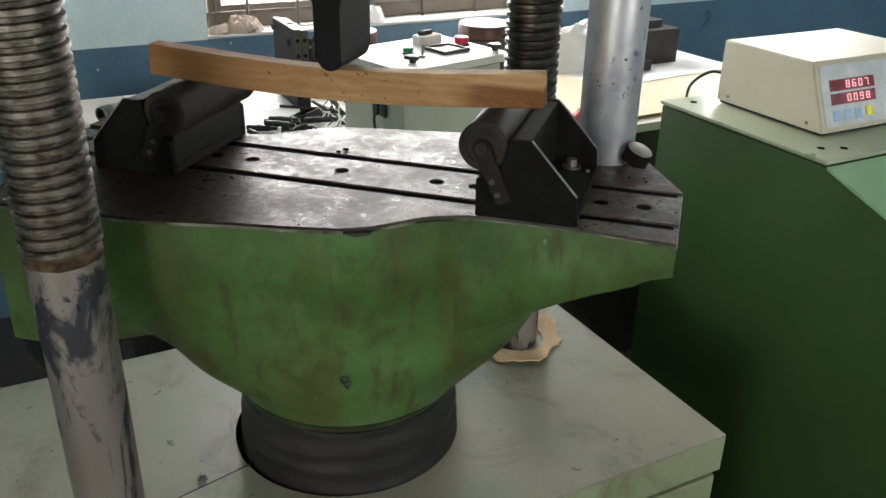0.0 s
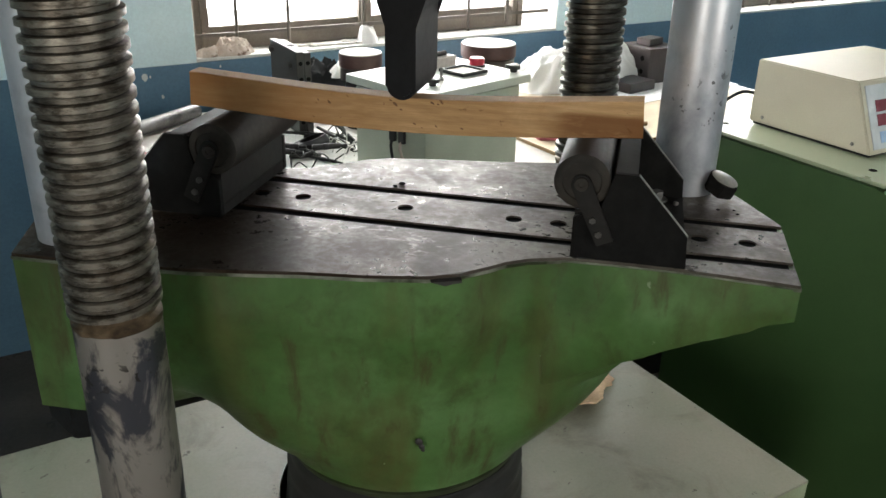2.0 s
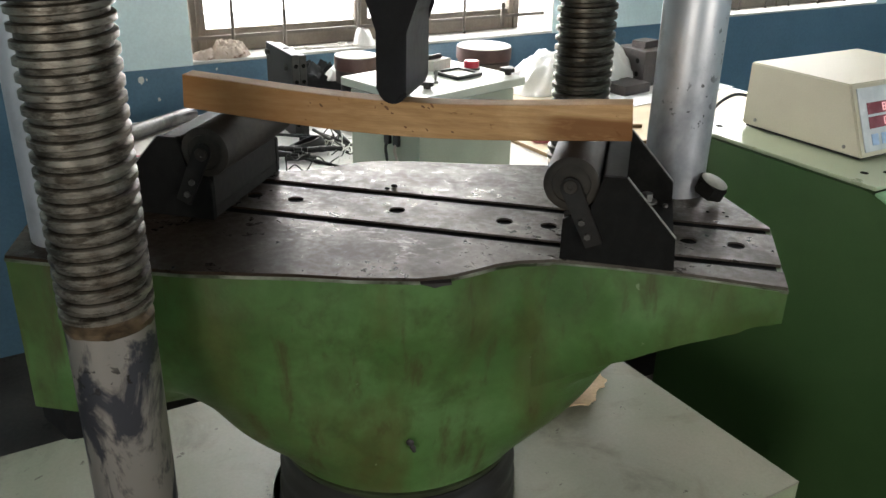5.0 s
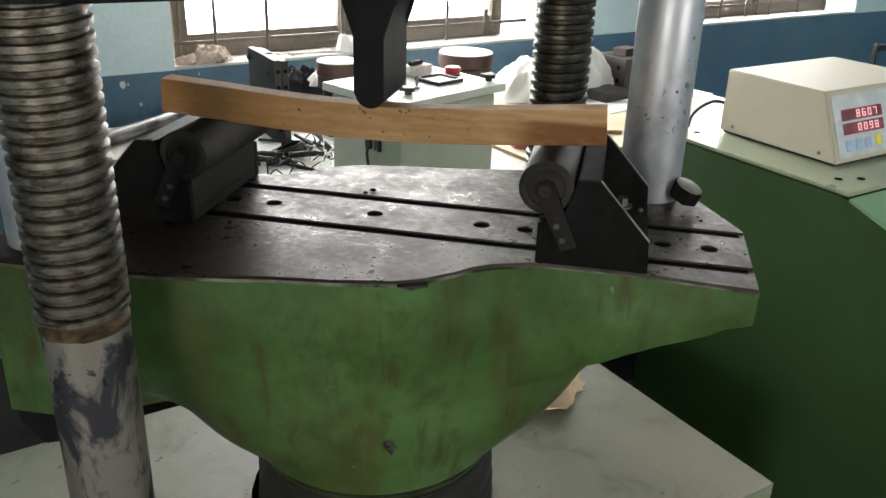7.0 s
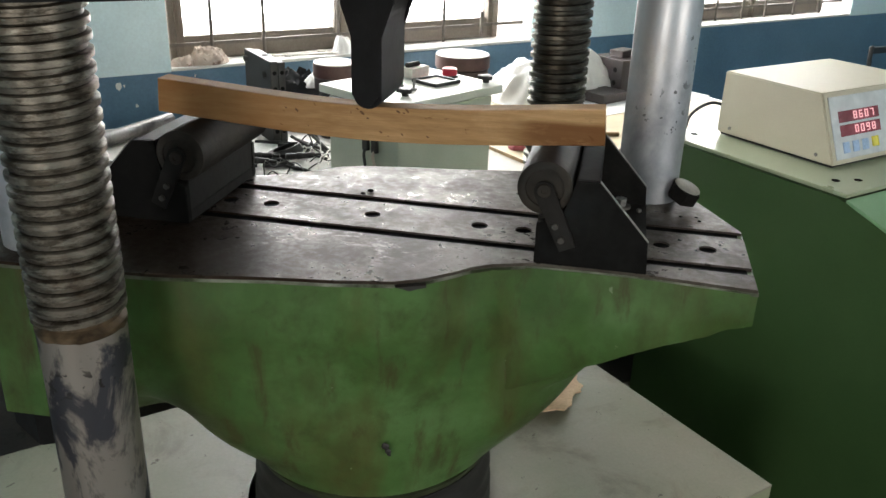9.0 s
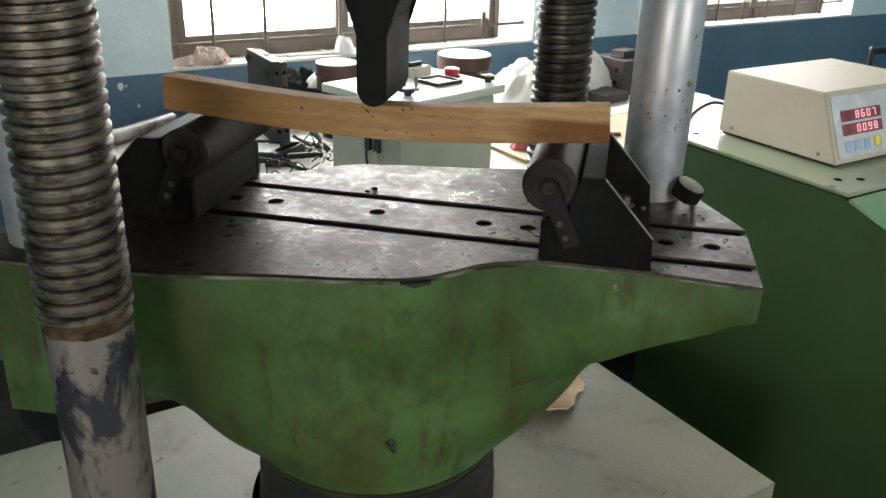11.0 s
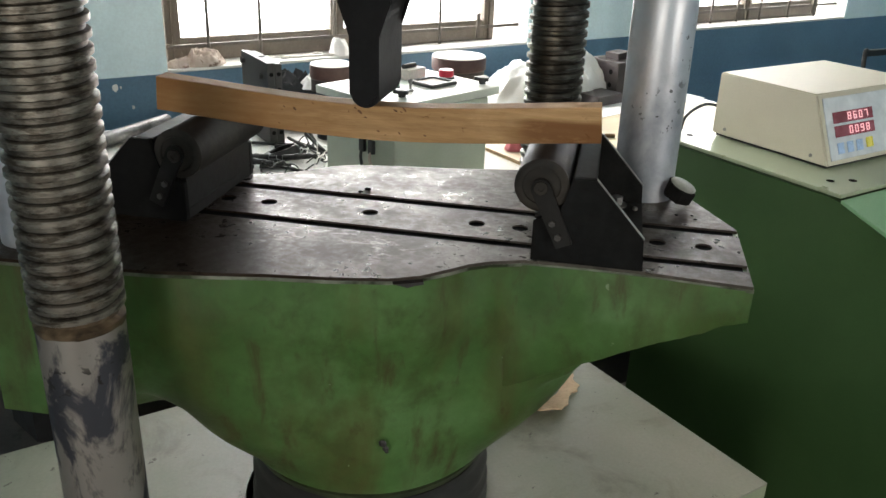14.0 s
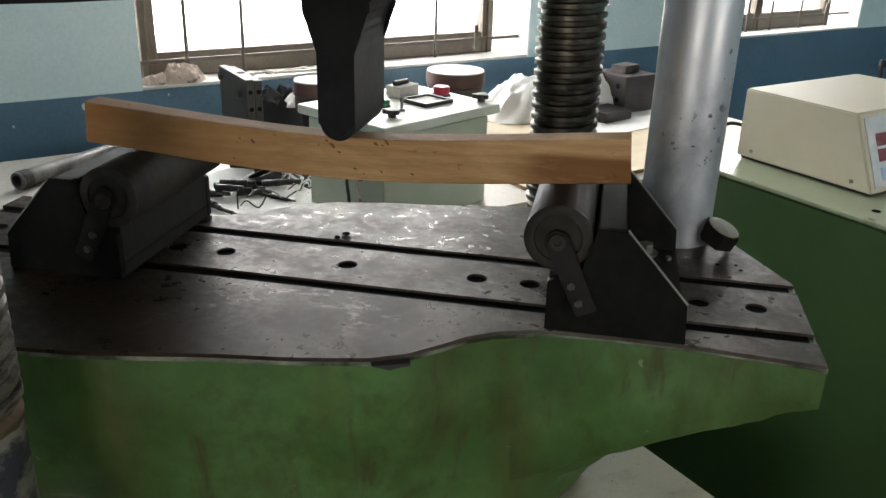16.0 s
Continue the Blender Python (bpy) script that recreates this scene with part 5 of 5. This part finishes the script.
RODS = [(0.925, 3.125, -24, 0.085), (0.975, 3.085, -48, 0.085), (0.935, 3.085, -30, 0.09), (0.965, 3.020, -20, 0.085), (0.845, 3.072, -33, 0.09), (0.905, 3.037, -40, 0.095),
        (0.815, 3.00, -75, 0.10), (1.10, 3.20, -45, 0.10), (1.06, 3.02, -15, 0.10), (0.835, 2.93, -70, 0.12), (1.09, 3.28, -38, 0.20), (1.12, 3.12, 30, 0.12), (1.15, 3.06, 100, 0.10), (1.02, 2.96, -60, 0.12)]


def rods():
    rng = random.Random(11)
    for k, (x, y, a, ln) in enumerate(RODS):
        r = 0.0105 if k < 9 else 0.006
        lift = 0.019 if k in (2, 5, 8) else 0.0
        th = thing("steel_rod", (x, y, BZ + 0.006 + r + lift), a, "short dark steel rod lying on white paper", "rod", "rods on the bench")
        bm = BM()
        add_cyl(bm, (-ln / 2, 0, 0), (ln / 2, 0, 0), r, seg=14, bevel=0.0015)
        part("bar", bm, RODM, th, "", True)
        bm = BM()
        add_cyl(bm, (ln / 2 + 0.0002, 0, 0), (ln / 2 + 0.026, 0, 0), r * 0.62, seg=12)
        part("shank", bm, PIPEM if k % 3 == 0 else RODM, th, "", True)
        bm = BM()
        add_lathe(bm, [(r + 0.0002, -ln * 0.1), (r + 0.0016, -ln * 0.08), (r + 0.0016, ln * 0.08), (r + 0.0002, ln * 0.1)], 14, caps=False)
        bmesh.ops.transform(bm, matrix=Matrix.Rotation(radians(90), 4, "Y"), verts=bm.verts)
        part("ring", bm, BLACKPL, th, "", True)
    for k in range(13):
        x, y = rng.uniform(1.02, 1.18), rng.uniform(2.86, 3.12)
        pts = [(x, y, BZ + 0.012)]
        a = rng.uniform(0, 6)
        for q in range(5):
            a += rng.uniform(-0.9, 0.9)
            pts.append((pts[-1][0] + 0.035 * math.cos(a), pts[-1][1] + 0.035 * math.sin(a), BZ + 0.012 + rng.uniform(0, 0.05)))
        pts[-1] = (*pts[-1][:2], BZ + 0.01)
        bm = BM()
        add_tube(bm, catmull(pts, 6), 0.0024, 6)
        single("loose_wire", bm, WIREM if k % 2 else RODM, (0, 0, 0), 0, "loose curled wire lying on the bench", "wire", "loose wires", smooth=True)
    for k in range(4):
        x, y, a = rng.uniform(1.10, 1.18), rng.uniform(3.0, 3.18), rng.uniform(30, 140)
        bm = BM()
        add_cyl(bm, (-0.06, 0, 0), (0.06, 0, 0.03 + 0.02 * k), 0.006, seg=10, bevel=0.001)
        single("bright_pin", bm, PIPEM, (x, y, BZ + 0.016), a, "bright steel pin in a heap of scraps", "pin", "pins", smooth=True)
    bm = BM()
    n = 20
    rings = []
    for r, z in ((0.050, 0.0), (0.052, 0.02), (0.040, 0.034), (0.036, 0.034), (0.046, 0.018), (0.046, 0.003)):
        rings.append([(r * 1.3 * math.cos(2 * math.pi * i / n), r * math.sin(2 * math.pi * i / n), z * (1 + 0.5 * math.cos(2 * math.pi * i / n))) for i in range(n)])
    add_rings(bm, rings, True)
    single("rubber_boot", bm, BLACKPL, (1.05, 3.13, BZ + 0.006), -30, "black rubber boot lying among the rods", "rubber boot", smooth=True)


def pipe():
    th = thing("steel_pipe", (0.335, 3.43, BZ + 0.031), math.degrees(math.atan2(0.30, 0.46)), "bright worn steel pipe lying on the bench", "pipe")
    bm = BM()
    add_lathe(bm, [(0.020, 0.0), (0.0285, 0.001), (0.0285, 0.55), (0.020, 0.551), (0.020, 0.0)], 28, caps=False)
    bmesh.ops.transform(bm, matrix=Matrix.Rotation(radians(90), 4, "Y"), verts=bm.verts)
    part("tube", bm, PIPEM, th, "", True)
    bm = BM()
    add_lathe(bm, [(0.0287, 0.012), (0.031, 0.014), (0.031, 0.045), (0.0287, 0.047)], 28, caps=False)
    bmesh.ops.transform(bm, matrix=Matrix.Rotation(radians(90), 4, "Y"), verts=bm.verts)
    part("end_ring", bm, RODM, th, "", True)


def spanner(x, y, z, turn, ln):
    th = thing("spanner", (x, y, z), turn, "pale worn steel spanner lying on the window sill", "spanner", "spanners")
    bm = BM()
    add_box(bm, (-ln / 2, -0.011, 0), (ln / 2, 0.011, 0.009), 0.002)
    part("handle", bm, DRUMTOP, th)
    for s in (-1, 1):
        bm = BM()
        pts = []
        for k in range(15):
            a = math.radians(40 + 280 * k / 14)
            pts.append((0.025 * math.cos(a), 0.025 * math.sin(a)))
        pts += [(0.010, -0.010), (-0.004, -0.010), (-0.004, 0.010), (0.010, 0.010)]
        add_prism(bm, pts, Matrix.Translation((s * (ln / 2 + 0.022), 0, -0.0002)) @ Matrix.Rotation(0 if s > 0 else math.pi, 4, "Z"), 0.012)
        part("jaw", bm, DRUMTOP, th)


def chair():
    th = thing("steel_chair", (5.62, 3.3, FLOOR), -6, "black steel chair by the wall", "chair")
    for x in (-0.24, 0.24):
        bm = BM()
        add_tube(bm, catmull([(x, 0.26, 0.0), (x, 0.25, 0.5), (x, 0.27, 0.8), (x, 0.30, 1.09), (x * 0.9, 0.305, 1.115)], 6), 0.016, 10)
        part("back_post", bm, BLACKPL, th, "", True)
        bm = BM()
        add_tube(bm, [(x, -0.20, 0.0), (x, -0.20, 0.48)], 0.014, 10)
        part("leg", bm, BLACKPL, th, "", True)
    bm = BM()
    add_box(bm, (-0.245, 0.288, 1.08), (0.245, 0.318, 1.125), 0.008)
    part("top_rail", bm, BLACKPL, th)
    bm = BM()
    add_box(bm, (-0.25, -0.24, 0.48), (0.25, 0.235, 0.52), 0.012)
    part("seat", bm, BLACKPL, th)


def paint_chips():
    rng = random.Random(5)
    for x, z, s in ((0.691, 0.771, 0.017), (0.76, 0.678, 0.009), (0.42, 0.72, 0.006), (1.03, 0.79, 0.006), (0.715, 0.772, 0.006)):
        bm = BM()
        n = 12
        pts = [(s * (0.7 + 0.4 * rng.random()) * math.cos(2 * math.pi * i / n) * 0.8, s * (0.7 + 0.5 * rng.random()) * math.sin(2 * math.pi * i / n)) for i in range(n)]
        add_prism(bm, pts, Matrix.Translation((x, 4.1418, z)) @ Matrix.Rotation(radians(90), 4, "X"), 0.0016)
        ob = part("paint_chip", bm, PLASTER, NORTH)


sheet("paper_sheet", (1.03, 3.03, BZ + 0.0005), 0.52, 0.62, 8, PAPER, "white paper sheet under rods and scraps", "paper", 3)
plywood()
panel_box()
drill_jig()
abrasive_disc((1.345, 3.32), 0.085, 0.87, 0.972, 0.062, "stacked red-brown grinding discs on a dark hub")
abrasive_disc((2.01, 3.42), 0.121, 0.83, 0.940, 0.10, "large grinding disc with a pale top facing")
crumple("white_cloth", (2.60, 3.50, BZ + 0.0155), (0.98, 0.46, 0.21), CLOTH, "large crumpled white cloth on the bench", "cloth", 7, n=80)
sheet("cloth_sheet", (2.83, 3.32, BZ + 0.0146), 0.86, 0.52, 6, CLOTH, "flat white cloth spread on the plywood", "cloth", 5, 0.002)
steel_blocks()
rods()
pipe()
bm = BM()
add_cyl(bm, (-0.03, 0, 0), (0.03, 0, 0), 0.0085, seg=12, bevel=0.001)
single("wooden_peg", bm, PLYEDGE, (2.329, 2.772, BZ + 0.0225), -30, "short brown wooden peg lying on the plywood", "peg", smooth=True)
crumple("red_cloth", (1.885, 2.80, BZ + 0.016), (0.13, 0.11, 0.05), REDCLOTH, "small crumpled faded red rag on the bench", "rag", 21, n=24)
crumple("red_cloth", (0.46, 3.22, BZ + 0.001), (0.30, 0.16, 0.04), REDCLOTH, "folded dark red rag beside the pipe", "rag", 22, n=24)
crumple("red_cloth", (2.04, 2.64, BZ + 0.016), (0.20, 0.15, 0.06), REDCLOTH, "crumpled pink-red rag at the bench edge", "rag", 25, n=24)
crumple("black_rag", (1.33, 3.62, BZ + 0.001), (0.44, 0.26, 0.21), BLACKCLOTH, "crumpled black cloth on the bench", "rag", 31, n=30)
crumple("white_rag", (1.40, 3.57, BZ + 0.15), (0.21, 0.16, 0.07), CLOTH, "white rag lying over black cloth", "rag", 33, n=24)
crumple("tan_rag", (1.115, 4.195, 0.8305), (0.23, 0.13, 0.078), TANCLOTH, "crumpled pale tan rag with a brown stripe on the window sill", "rag", 41, n=40)
crumple("tan_rag", (0.995, 4.20, 0.8305), (0.14, 0.11, 0.045), TANCLOTH, "small brown-stained rag on the window sill", "rag", 44, n=30)
crumple("plastic_wrap", (1.80, 4.19, 0.8305), (0.13, 0.10, 0.085), CLOTH, "crumpled clear-white wrapping on the window sill", "wrapping", 43, n=30)
spanner(1.56, 4.235, 0.8305, 3, 0.24)
spanner(1.63, 4.20, 0.8305, -6, 0.20)
chair()
paint_chips()
for k, pts in enumerate((((1.46, 2.05, 0), (1.62, 2.2, 0.01), (1.70, 2.45, 0), (1.9, 2.6, 0)), ((1.44, 2.3, 0), (1.6, 2.35, 0.012), (1.78, 2.25, 0), (1.88, 2.05, 0.05)), ((1.5, 1.85, 0), (1.66, 2.05, 0.01), (1.72, 2.3, 0), (1.6, 2.7, 0)))):
    bm = BM()
    add_tube(bm, catmull([(x, y, FLOOR + 0.012 + z) for x, y, z in pts], 8), 0.011, 10)
    single("floor_cable", bm, BLACKPL if k else RUBBER, (0, 0, 0), 0, "black cable lying on the floor beside the machine", "cable", "floor cables", smooth=True)


def motions():
    times = (0, 4, 8, 12, 16)
    for ob in (TABLE, *SUPPORTS):
        w = W((TX, TY, 0))
        walk(ob, [(t, pose(w.x, w.y, w.z + 0.00026 * (t - 8), 0, 0, TURN)) for t in times])
    for ob, s in zip(HALVES, (1, -1)):
        low = Matrix.Translation((0, 0, -BEAM_H * K))
        walk(ob, [(t, low @ pose(0, 0, 0, 0, s * math.degrees(0.00026 * (t - 8) / (0.316 * K)), 0) @ low.inverted()) for t in times])


motions()
